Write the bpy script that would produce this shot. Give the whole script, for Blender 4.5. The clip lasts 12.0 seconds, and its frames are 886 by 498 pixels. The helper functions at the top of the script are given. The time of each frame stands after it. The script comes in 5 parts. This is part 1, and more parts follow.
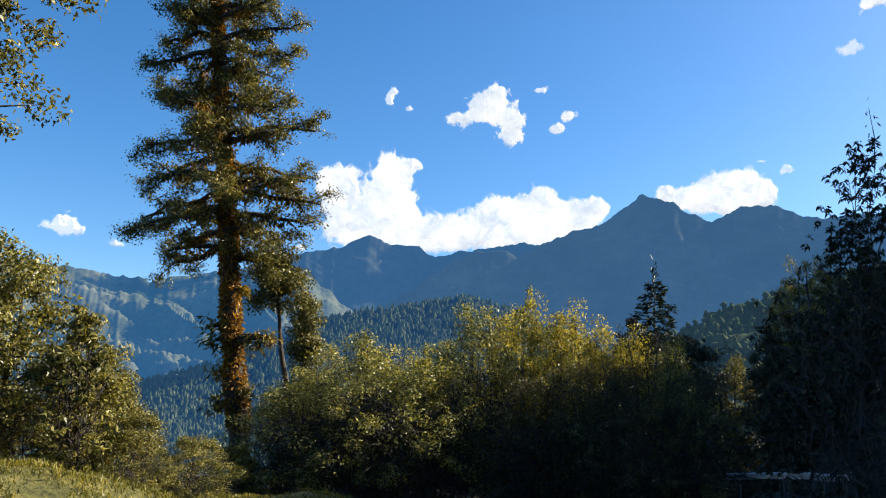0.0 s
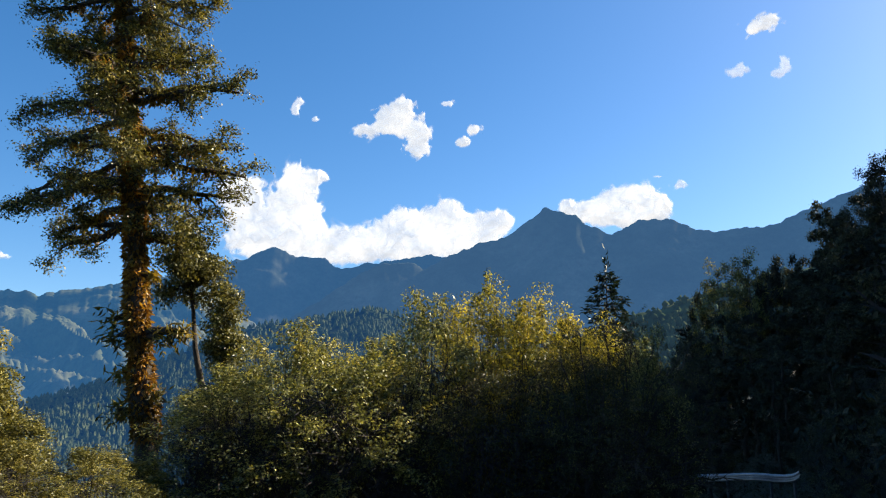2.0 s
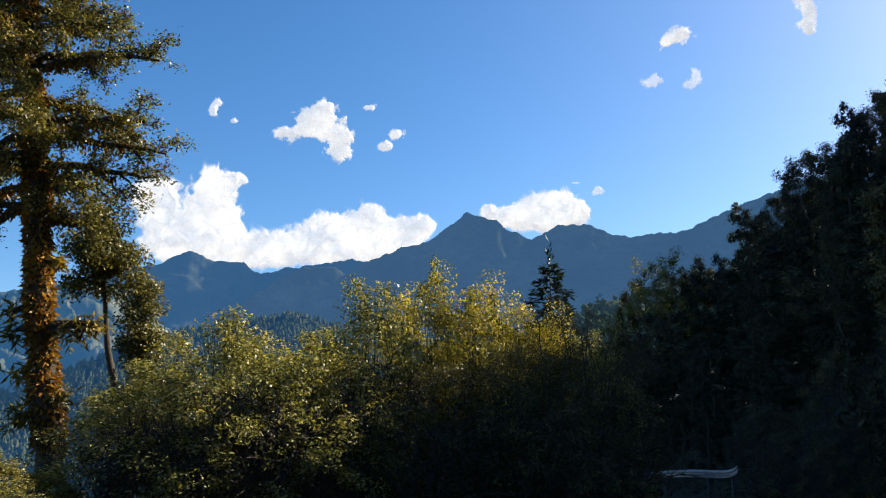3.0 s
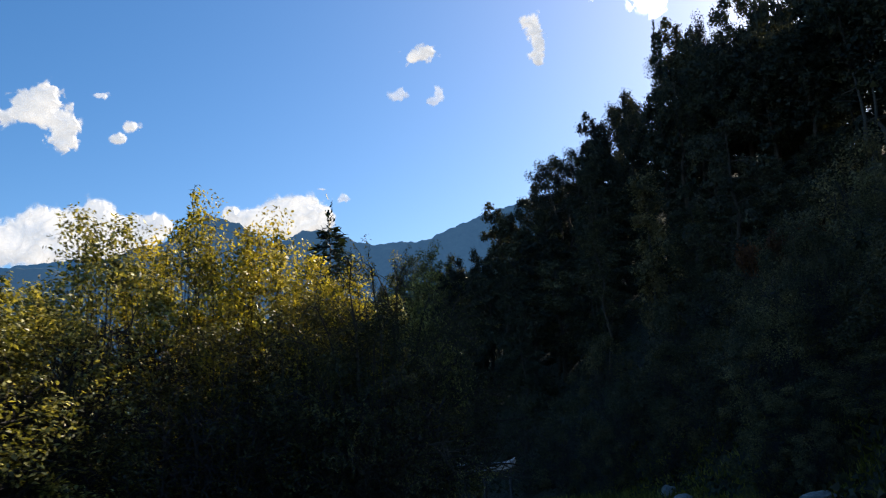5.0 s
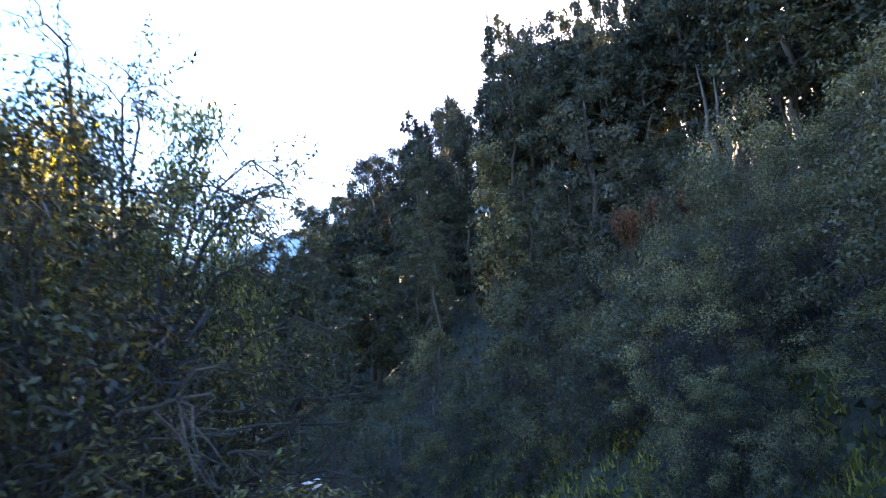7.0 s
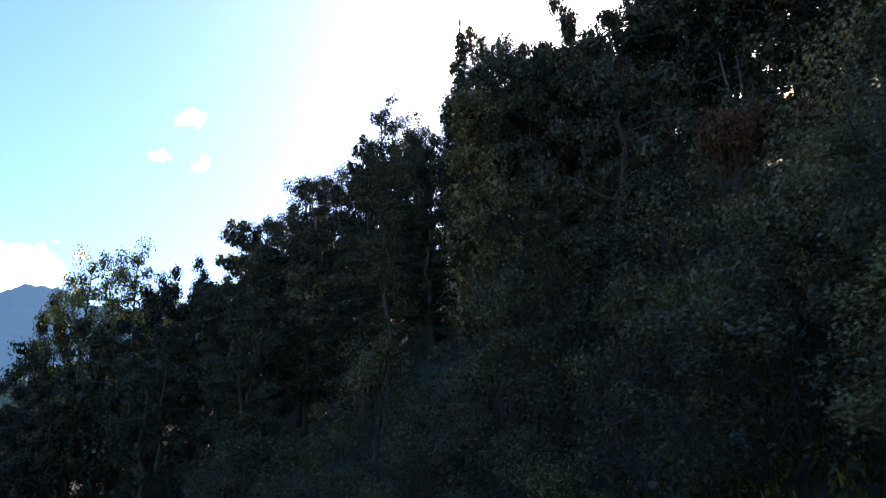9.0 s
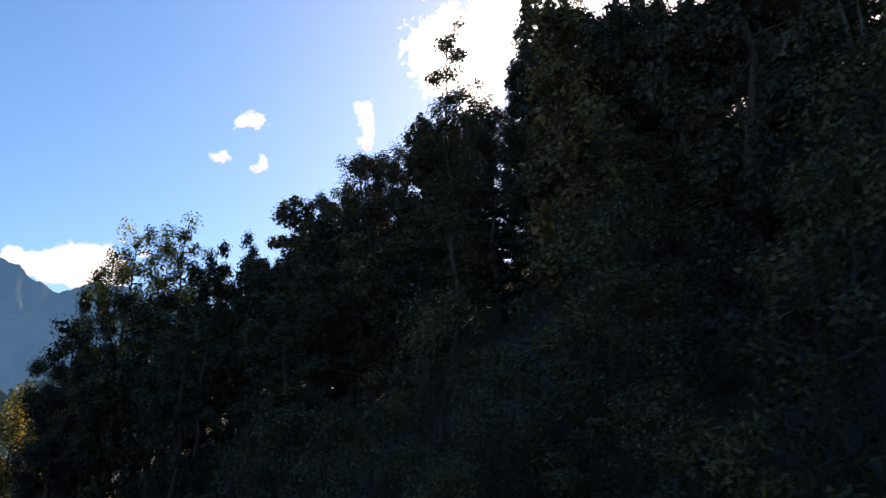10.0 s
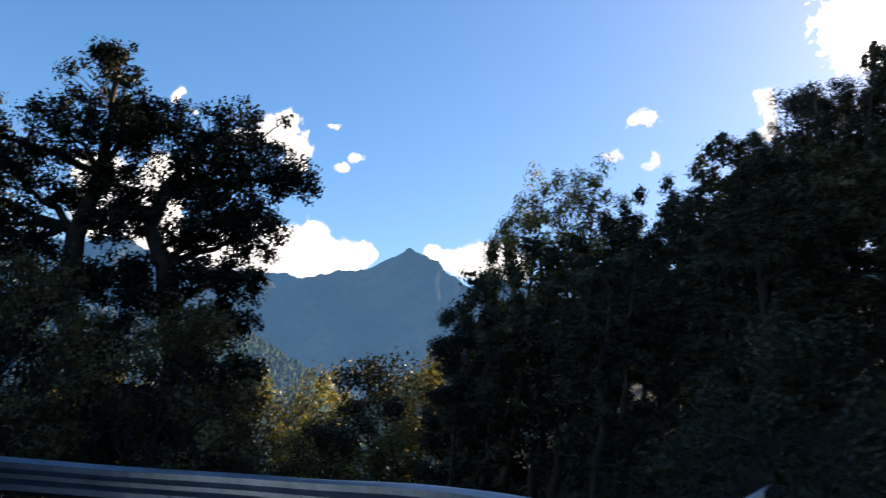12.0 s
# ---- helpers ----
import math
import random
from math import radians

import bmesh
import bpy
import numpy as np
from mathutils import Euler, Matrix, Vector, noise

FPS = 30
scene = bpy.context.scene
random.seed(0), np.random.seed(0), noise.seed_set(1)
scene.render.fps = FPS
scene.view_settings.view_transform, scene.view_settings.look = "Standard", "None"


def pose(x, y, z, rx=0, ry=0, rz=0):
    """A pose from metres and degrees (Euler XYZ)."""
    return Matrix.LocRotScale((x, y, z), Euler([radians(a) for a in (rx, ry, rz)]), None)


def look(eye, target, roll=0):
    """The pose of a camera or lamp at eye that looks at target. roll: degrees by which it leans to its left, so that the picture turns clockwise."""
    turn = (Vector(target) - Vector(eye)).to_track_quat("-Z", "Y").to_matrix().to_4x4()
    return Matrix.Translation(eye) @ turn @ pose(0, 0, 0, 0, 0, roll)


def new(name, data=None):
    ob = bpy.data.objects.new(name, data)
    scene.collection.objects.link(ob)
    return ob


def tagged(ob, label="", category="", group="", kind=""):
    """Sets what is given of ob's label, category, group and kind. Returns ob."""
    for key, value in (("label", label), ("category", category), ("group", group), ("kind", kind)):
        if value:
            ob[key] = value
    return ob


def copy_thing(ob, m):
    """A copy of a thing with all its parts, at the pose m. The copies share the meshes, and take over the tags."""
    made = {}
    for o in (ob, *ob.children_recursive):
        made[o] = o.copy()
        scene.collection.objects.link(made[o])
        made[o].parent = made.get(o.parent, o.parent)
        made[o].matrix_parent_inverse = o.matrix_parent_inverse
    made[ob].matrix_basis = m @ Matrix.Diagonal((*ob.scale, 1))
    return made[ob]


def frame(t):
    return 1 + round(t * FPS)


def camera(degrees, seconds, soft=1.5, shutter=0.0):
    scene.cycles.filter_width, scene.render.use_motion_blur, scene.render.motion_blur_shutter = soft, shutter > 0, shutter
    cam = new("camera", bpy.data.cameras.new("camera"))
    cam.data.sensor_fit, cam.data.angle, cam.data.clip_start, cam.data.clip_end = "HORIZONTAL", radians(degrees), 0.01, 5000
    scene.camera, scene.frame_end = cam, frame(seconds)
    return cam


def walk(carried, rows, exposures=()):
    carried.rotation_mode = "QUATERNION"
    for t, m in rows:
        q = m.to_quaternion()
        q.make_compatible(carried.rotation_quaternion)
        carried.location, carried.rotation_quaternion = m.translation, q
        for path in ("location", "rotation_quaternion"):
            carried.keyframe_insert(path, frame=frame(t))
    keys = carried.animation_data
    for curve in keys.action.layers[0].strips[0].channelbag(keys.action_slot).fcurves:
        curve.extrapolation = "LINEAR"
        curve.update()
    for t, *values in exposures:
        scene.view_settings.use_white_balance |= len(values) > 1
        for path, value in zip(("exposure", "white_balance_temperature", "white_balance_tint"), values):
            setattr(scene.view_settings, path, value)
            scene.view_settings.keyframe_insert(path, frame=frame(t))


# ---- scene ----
# ---------------------------------------------------------------- camera
cam = camera(58.34, 12.0, soft=1.15, shutter=0.2)
walk(cam, [
    (0.0, look((0.000, 0.000, 0.000), (-2.477, 9.474, 2.027), 1.80)),
    (0.5, look((-0.437, 0.587, -0.062), (-2.725, 10.103, 1.990), 1.57)),
    (1.0, look((-0.851, 1.166, -0.125), (-2.918, 10.706, 2.046), 1.29)),
    (1.5, look((-1.231, 1.794, -0.189), (-2.971, 11.400, 1.980), 0.90)),
    (2.0, look((-1.584, 2.460, -0.248), (-2.905, 12.126, 1.950), 0.37)),
    (2.5, look((-1.907, 3.144, -0.301), (-2.817, 12.853, 1.915), -0.09)),
    (4.5, look((-2.879, 6.636, -0.572), (-0.852, 16.148, 1.755), -3.14)),
    (5.0, look((-2.822, 7.948, -0.659), (-0.002, 17.284, 1.554), -3.37)),
    (5.5, look((-2.584, 9.387, -0.740), (0.964, 18.439, 1.597), -4.18)),
    (6.0, look((-2.225, 10.860, -0.823), (1.799, 19.713, 1.505), -4.20)),
    (6.5, look((-1.680, 12.356, -0.919), (2.845, 20.968, 1.395), -4.19)),
    (7.0, look((-0.879, 13.994, -1.023), (4.142, 22.322, 1.309), -3.52)),
    (7.5, look((0.079, 15.792, -1.135), (5.429, 23.732, 1.754), -1.94)),
    (9.5, look((4.326, 23.546, -1.362), (9.782, 31.298, 1.824), -1.11)),
    (10.0, look((5.069, 25.120, -1.441), (9.969, 33.246, 1.716), 0.14)),
    (10.5, look((5.613, 26.763, -1.530), (9.580, 35.391, 1.604), 2.16)),
    (11.0, look((5.995, 28.448, -1.626), (8.923, 37.510, 1.424), 4.24)),
    (11.5, look((6.209, 30.148, -1.763), (8.256, 39.483, 1.182), 5.91)),
    (12.0, look((6.010, 31.879, -1.925), (6.366, 41.482, 0.843), 8.88)),
], exposures=[
    (0.0, 1.42, 6500, 10), (5.0, 1.24, 6900, 12), (5.9, 1.4, 7000, 16), (6.5, 2.15, 7300, 26), (7.0, 4.25, 7400, 26), (7.5, 5.4, 7300, 26), (7.9, 5.4, 7300, 26),
    (8.7, 3.2, 7900, 20), (9.3, 2.2, 7900, 20), (9.8, 1.85, 8100, 20), (10.5, 1.65, 7900, 16), (12.0, 1.75, 7900, 16)])

# ---------------------------------------------------------------- light
SUN_AZ, SUN_EL = 58.0, 31.8          # degrees clockwise from +y, above the horizon


def heading(az, el=0.0):
    a, e = radians(az), radians(el)
    return Vector((math.sin(a) * math.cos(e), math.cos(a) * math.cos(e), math.sin(e)))


world = bpy.data.worlds.new("mountain_sky")
scene.world = world
world.use_nodes = True
wn, wl = world.node_tree.nodes, world.node_tree.links
sky = wn.new("ShaderNodeTexSky")
sky.sky_type = "NISHITA"
sky.sun_disc = False
sky.sun_elevation, sky.sun_rotation = radians(SUN_EL), radians(SUN_AZ)
sky.altitude, sky.air_density, sky.dust_density, sky.ozone_density = 1500, 1.0, 2.2, 2.0
deep = wn.new("ShaderNodeHueSaturation")
deep.inputs["Saturation"].default_value = 1.33
wl.new(sky.outputs[0], deep.inputs["Color"])
wl.new(deep.outputs[0], wn["Background"].inputs["Color"])
wn["Background"].inputs["Strength"].default_value = 0.08

lamp = bpy.data.lights.new("sun", "SUN")
lamp.energy, lamp.angle, lamp.color = 5.0, radians(0.6), (1.0, 0.89, 0.71)
sun = new("sun", lamp)
sun.matrix_world = look(heading(SUN_AZ, SUN_EL) * 300, (0, 0, 0))


# ---------------------------------------------------------------- materials
def material(name):
    m = bpy.data.materials.new(name)
    m.use_nodes = True
    nt = m.node_tree
    nt.nodes.clear()
    return m, nt, nt.nodes.new("ShaderNodeOutputMaterial")


def ramp(nt, source, stops):
    r = nt.nodes.new("ShaderNodeValToRGB")
    while len(r.color_ramp.elements) < len(stops):
        r.color_ramp.elements.new(0.5)
    for el, (pos, col) in zip(r.color_ramp.elements, stops):
        el.position, el.color = pos, (*col, 1)
    nt.links.new(source, r.inputs[0])
    return r.outputs[0]


def noise_node(nt, scale, detail=5.0, rough=0.6, coords="Object", stretch=None):
    tc = nt.nodes.new("ShaderNodeTexCoord")
    n = nt.nodes.new("ShaderNodeTexNoise")
    n.inputs["Scale"].default_value, n.inputs["Detail"].default_value, n.inputs["Roughness"].default_value = scale, detail, rough
    if stretch:
        mp = nt.nodes.new("ShaderNodeMapping")
        mp.inputs["Scale"].default_value = stretch
        nt.links.new(tc.outputs[coords], mp.inputs[0])
        nt.links.new(mp.outputs[0], n.inputs["Vector"])
    else:
        nt.links.new(tc.outputs[coords], n.inputs["Vector"])
    return n.outputs["Fac"]


def mix_colour(nt, fac, a, b, mode="MIX"):
    m = nt.nodes.new("ShaderNodeMix")
    m.data_type, m.blend_type = "RGBA", mode
    if isinstance(fac, float):
        m.inputs[0].default_value = fac
    else:
        nt.links.new(fac, m.inputs[0])
    for sock, val in ((m.inputs[6], a), (m.inputs[7], b)):
        if isinstance(val, tuple):
            sock.default_value = (*val, 1)
        else:
            nt.links.new(val, sock)
    return m.outputs[2]


def bumped(nt, height, strength, distance):
    b = nt.nodes.new("ShaderNodeBump")
    b.inputs["Strength"].default_value, b.inputs["Distance"].default_value = strength, distance
    nt.links.new(height, b.inputs["Height"])
    return b.outputs[0]


def leaf_material(name, dark, mid, light, through_light=0.45, gloss=0.08, vary=0.8):
    """Leaves: every leaf its own shade, some light passing through, a waxy gloss."""
    m, nt, out = material(name)
    geo = nt.nodes.new("ShaderNodeNewGeometry")
    info = nt.nodes.new("ShaderNodeObjectInfo")
    add = nt.nodes.new("ShaderNodeMath")
    add.operation = "MULTIPLY_ADD"
    nt.links.new(info.outputs["Random"], add.inputs[0])
    add.inputs[1].default_value = 0.35
    nt.links.new(geo.outputs["Random Per Island"], add.inputs[2])
    frac = nt.nodes.new("ShaderNodeMath")
    frac.operation = "FRACT"
    nt.links.new(add.outputs[0], frac.inputs[0])
    base = ramp(nt, frac.outputs[0], [(0.0, dark), (0.55, mid), (1.0, light)])
    patch = ramp(nt, noise_node(nt, 0.7, 2.0), [(0.32, (0.4, 0.46, 0.44)), (0.68, (1.25, 1.18, 0.95))])
    col = mix_colour(nt, 1.0, base, patch, "MULTIPLY")
    own = ramp(nt, info.outputs["Random"], [(0.0, (0.38, 0.44, 0.5)), (0.5, (0.95, 1.0, 0.95)), (1.0, (1.75, 1.5, 1.1))])
    col = mix_colour(nt, vary, col, mix_colour(nt, 1.0, col, own, "MULTIPLY"))
    d = nt.nodes.new("ShaderNodeBsdfDiffuse")
    t = nt.nodes.new("ShaderNodeBsdfTranslucent")
    g = nt.nodes.new("ShaderNodeBsdfGlossy")
    g.inputs["Roughness"].default_value = 0.42
    nt.links.new(col, d.inputs[0])
    warm = mix_colour(nt, 1.0, col, (1.25, 1.15, 0.45), "MULTIPLY")
    nt.links.new(warm, t.inputs[0])
    m1 = nt.nodes.new("ShaderNodeMixShader")
    m1.inputs[0].default_value = through_light
    nt.links.new(d.outputs[0], m1.inputs[1])
    nt.links.new(t.outputs[0], m1.inputs[2])
    m2 = nt.nodes.new("ShaderNodeMixShader")
    m2.inputs[0].default_value = gloss
    nt.links.new(m1.outputs[0], m2.inputs[1])
    nt.links.new(g.outputs[0], m2.inputs[2])
    nt.links.new(m2.outputs[0], out.inputs[0])
    return m


def surface(name, stops, scale, rough=0.9, bump=0.5, bump_dist=0.02, fine=8.0, stretch=None, metal=0.0):
    """A rough natural surface: two scales of noise in colour, fine relief."""
    m, nt, out = material(name)
    p = nt.nodes.new("ShaderNodeBsdfPrincipled")
    big = noise_node(nt, scale, 6.0, 0.62, stretch=stretch)
    small = noise_node(nt, scale * fine, 5.0, 0.7, stretch=stretch)
    col = ramp(nt, big, stops)
    col = mix_colour(nt, 1.0, col, ramp(nt, small, [(0.3, (0.6, 0.6, 0.6)), (0.7, (1.2, 1.2, 1.2))]), "MULTIPLY")
    nt.links.new(col, p.inputs["Base Color"])
    p.inputs["Roughness"].default_value, p.inputs["Metallic"].default_value = rough, metal
    nt.links.new(bumped(nt, small, bump, bump_dist), p.inputs["Normal"])
    nt.links.new(p.outputs[0], out.inputs[0])
    return m


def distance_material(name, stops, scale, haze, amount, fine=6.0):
    """Far mountains: rock, scree and scrub, plus bluish emission painting in kilometres of haze."""
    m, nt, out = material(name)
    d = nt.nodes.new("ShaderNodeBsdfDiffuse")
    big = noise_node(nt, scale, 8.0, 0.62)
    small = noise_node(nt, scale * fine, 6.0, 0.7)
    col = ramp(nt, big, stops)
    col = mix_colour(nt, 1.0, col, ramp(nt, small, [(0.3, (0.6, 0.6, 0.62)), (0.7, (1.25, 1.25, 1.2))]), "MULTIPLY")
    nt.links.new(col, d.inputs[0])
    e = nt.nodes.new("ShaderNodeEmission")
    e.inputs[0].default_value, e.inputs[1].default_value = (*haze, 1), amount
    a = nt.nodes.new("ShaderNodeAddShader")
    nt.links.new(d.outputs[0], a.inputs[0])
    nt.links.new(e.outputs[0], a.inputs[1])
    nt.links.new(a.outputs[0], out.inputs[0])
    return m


def cloud_material(name, glow, cover):
    """Cloud: lit by sun, scattered light painted in as emission; thickness from the mesh."""
    m, nt, out = material(name)
    d = nt.nodes.new("ShaderNodeBsdfDiffuse")
    d.inputs[0].default_value = (0.34, 0.34, 0.34, 1)
    e = nt.nodes.new("ShaderNodeEmission")
    # grey mottling in the glow paints the cloud's shading
    nt.links.new(ramp(nt, noise_node(nt, 0.006, 4.0, 0.6), [(0.36, (0.66, 0.72, 0.82)), (0.6, (1.0, 1.0, 1.0))]), e.inputs[0])
    e.inputs[1].default_value = glow
    a = nt.nodes.new("ShaderNodeAddShader")
    nt.links.new(d.outputs[0], a.inputs[0])
    nt.links.new(e.outputs[0], a.inputs[1])
    t = nt.nodes.new("ShaderNodeBsdfTransparent")
    mx = nt.nodes.new("ShaderNodeMixShader")
    at = nt.nodes.new("ShaderNodeAttribute")
    at.attribute_name = "thickness"
    mul = nt.nodes.new("ShaderNodeMath")
    mul.operation = "MULTIPLY"
    nt.links.new(at.outputs["Fac"], mul.inputs[0])
    mul.inputs[1].default_value = cover
    nt.links.new(mul.outputs[0], mx.inputs[0])
    nt.links.new(t.outputs[0], mx.inputs[1])
    nt.links.new(a.outputs[0], mx.inputs[2])
    nt.links.new(mx.outputs[0], out.inputs[0])
    return m


# oak leaves darkened to carry hillside shade; sunlit oaks take brighter copies
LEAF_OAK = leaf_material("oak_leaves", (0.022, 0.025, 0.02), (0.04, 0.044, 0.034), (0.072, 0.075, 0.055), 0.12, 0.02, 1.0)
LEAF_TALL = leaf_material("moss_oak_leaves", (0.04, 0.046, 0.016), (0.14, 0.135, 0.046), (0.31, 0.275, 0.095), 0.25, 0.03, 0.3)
# brighter copy: sunlight on the bank is put into the leaf colour
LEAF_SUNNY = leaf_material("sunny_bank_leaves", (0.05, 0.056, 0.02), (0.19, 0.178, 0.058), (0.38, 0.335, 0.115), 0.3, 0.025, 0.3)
# bush leaves in copies by light: olive for backlit, gold for sunlit
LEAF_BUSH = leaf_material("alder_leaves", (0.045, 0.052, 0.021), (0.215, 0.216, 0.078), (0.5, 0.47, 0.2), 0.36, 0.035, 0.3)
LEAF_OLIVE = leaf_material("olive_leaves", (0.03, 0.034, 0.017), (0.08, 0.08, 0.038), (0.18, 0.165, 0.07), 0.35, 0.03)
LEAF_GOLD = leaf_material("sunlit_yellow_leaves", (0.075, 0.075, 0.02), (0.31, 0.275, 0.052), (0.54, 0.47, 0.095), 0.5, 0.03, 0.3)
# near-black copy holds the shade; the sunlit rhododendron has LEAF_SUNNY
LEAF_RHODO = leaf_material("shaded_rhododendron_leaves", (0.01, 0.015, 0.007), (0.018, 0.026, 0.01), (0.034, 0.04, 0.015), 0.15, 0.03)
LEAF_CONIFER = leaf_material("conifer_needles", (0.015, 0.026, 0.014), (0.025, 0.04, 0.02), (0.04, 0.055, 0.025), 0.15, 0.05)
LEAF_GREY = leaf_material("grey_green_leaves", (0.055, 0.054, 0.042), (0.098, 0.094, 0.07), (0.16, 0.148, 0.105), 0.22, 0.025, 1.0)
LEAF_WARM = leaf_material("warm_grey_leaves", (0.055, 0.052, 0.036), (0.125, 0.116, 0.076), (0.23, 0.21, 0.13), 0.25, 0.02, 0.6)
LEAF_AUTUMN = leaf_material("autumn_leaves", (0.095, 0.082, 0.034), (0.175, 0.15, 0.06), (0.27, 0.235, 0.1), 0.35, 0.02)
LEAF_BANK = leaf_material("bank_shrub_leaves", (0.039, 0.04, 0.03), (0.069, 0.068, 0.05), (0.11, 0.103, 0.072), 0.22, 0.02, 1.0)
LEAF_RED = leaf_material("russet_leaves", (0.05, 0.022, 0.014), (0.085, 0.036, 0.022), (0.13, 0.06, 0.034), 0.3, 0.02)
MOSS = leaf_material("epiphyte_moss", (0.12, 0.06, 0.016), (0.32, 0.155, 0.034), (0.44, 0.27, 0.06), 0.3, 0.02)
FERN = leaf_material("epiphyte_fern", (0.06, 0.05, 0.014), (0.16, 0.125, 0.028), (0.27, 0.22, 0.05), 0.35, 0.03)
GRASS = leaf_material("meadow_grass", (0.06, 0.065, 0.014), (0.17, 0.16, 0.035), (0.33, 0.28, 0.07), 0.3, 0.02, 0.0)
BARK = surface("dark_bark", [(0.3, (0.022, 0.017, 0.012)), (0.7, (0.07, 0.055, 0.04))], 3.0, 0.95, 0.9, 0.03, stretch=(1, 1, 0.3))
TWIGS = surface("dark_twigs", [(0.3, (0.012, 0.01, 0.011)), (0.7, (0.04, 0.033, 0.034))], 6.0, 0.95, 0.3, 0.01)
BARK_PALE = surface("pale_bark", [(0.3, (0.04, 0.035, 0.028)), (0.7, (0.095, 0.085, 0.07))], 4.0, 0.9, 0.6, 0.02, stretch=(1, 1, 0.3))


def ground_material(name):
    """Dark forest soil with mossy turf on the open shoulder, fading raggedly into one another."""
    m, nt, out = material(name)
    p = nt.nodes.new("ShaderNodeBsdfPrincipled")
    p.inputs["Roughness"].default_value = 0.97
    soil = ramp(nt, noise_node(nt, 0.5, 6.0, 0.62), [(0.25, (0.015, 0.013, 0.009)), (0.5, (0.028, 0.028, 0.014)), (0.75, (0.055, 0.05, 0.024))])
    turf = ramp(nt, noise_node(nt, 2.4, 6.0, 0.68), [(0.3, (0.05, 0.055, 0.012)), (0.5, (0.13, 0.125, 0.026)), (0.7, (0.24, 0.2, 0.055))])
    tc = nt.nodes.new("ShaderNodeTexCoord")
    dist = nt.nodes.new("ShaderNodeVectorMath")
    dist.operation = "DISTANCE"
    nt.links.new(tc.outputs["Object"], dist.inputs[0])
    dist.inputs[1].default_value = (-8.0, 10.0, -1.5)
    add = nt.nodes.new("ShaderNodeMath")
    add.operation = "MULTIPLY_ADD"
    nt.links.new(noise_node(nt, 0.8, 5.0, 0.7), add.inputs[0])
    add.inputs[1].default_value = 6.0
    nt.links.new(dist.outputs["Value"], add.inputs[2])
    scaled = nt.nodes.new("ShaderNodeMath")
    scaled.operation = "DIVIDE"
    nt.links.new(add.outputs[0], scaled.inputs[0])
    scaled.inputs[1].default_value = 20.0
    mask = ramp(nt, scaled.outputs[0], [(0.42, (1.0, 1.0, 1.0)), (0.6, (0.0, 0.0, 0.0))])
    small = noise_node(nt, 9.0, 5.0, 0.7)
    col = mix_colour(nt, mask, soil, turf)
    col = mix_colour(nt, 1.0, col, ramp(nt, small, [(0.3, (0.55, 0.55, 0.55)), (0.7, (1.25, 1.25, 1.2))]), "MULTIPLY")
    nt.links.new(col, p.inputs["Base Color"])
    nt.links.new(bumped(nt, small, 1.0, 0.12), p.inputs["Normal"])
    nt.links.new(p.outputs[0], out.inputs[0])
    return m


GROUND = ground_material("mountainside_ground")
ASPHALT = surface("worn_asphalt", [(0.3, (0.035, 0.036, 0.04)), (0.7, (0.075, 0.075, 0.08))], 1.2, 0.8, 0.4, 0.01, fine=60)
STONE = surface("grey_stone", [(0.3, (0.16, 0.16, 0.16)), (0.7, (0.36, 0.35, 0.33))], 2.0, 0.9, 0.8, 0.04, fine=9)
STEEL = surface("galvanised_steel", [(0.3, (0.17, 0.185, 0.22)), (0.7, (0.3, 0.315, 0.35))], 3.0, 0.42, 0.15, 0.004, fine=20, metal=1.0)
POST = surface("dull_steel_post", [(0.3, (0.05, 0.05, 0.052)), (0.7, (0.1, 0.1, 0.105))], 5.0, 0.7, 0.2, 0.004, metal=0.4)
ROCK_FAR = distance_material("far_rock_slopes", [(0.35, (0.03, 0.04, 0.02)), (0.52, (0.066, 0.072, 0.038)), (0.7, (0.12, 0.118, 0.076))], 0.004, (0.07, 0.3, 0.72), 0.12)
# darker rock copies put the shade of these ranges into the colour
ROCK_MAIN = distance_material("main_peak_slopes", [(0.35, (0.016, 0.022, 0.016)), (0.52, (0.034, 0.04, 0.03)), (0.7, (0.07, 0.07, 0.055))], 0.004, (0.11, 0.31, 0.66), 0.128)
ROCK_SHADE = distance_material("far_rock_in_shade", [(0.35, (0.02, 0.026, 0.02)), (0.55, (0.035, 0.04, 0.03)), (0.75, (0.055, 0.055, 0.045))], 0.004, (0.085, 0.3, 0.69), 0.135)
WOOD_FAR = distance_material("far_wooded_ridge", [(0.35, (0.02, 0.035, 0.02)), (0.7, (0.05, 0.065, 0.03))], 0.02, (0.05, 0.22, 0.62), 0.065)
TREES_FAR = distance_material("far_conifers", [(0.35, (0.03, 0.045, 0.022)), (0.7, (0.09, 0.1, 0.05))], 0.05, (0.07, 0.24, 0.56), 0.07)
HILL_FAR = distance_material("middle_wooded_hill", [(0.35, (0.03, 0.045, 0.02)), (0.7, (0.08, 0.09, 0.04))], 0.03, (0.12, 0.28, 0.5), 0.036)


# ---------------------------------------------------------------- mesh helpers
def mesh_ob(name, verts, faces, mat, parent=None, label="", smooth=False):
    me = bpy.data.meshes.new(name)
    me.from_pydata([tuple(v) for v in verts], [], faces)
    me.materials.append(mat)
    if smooth:
        me.polygons.foreach_set("use_smooth", [True] * len(me.polygons))
    me.update()
    ob = new(name, me)
    ob.parent = parent
    if label:
        ob["label"] = label
    return ob


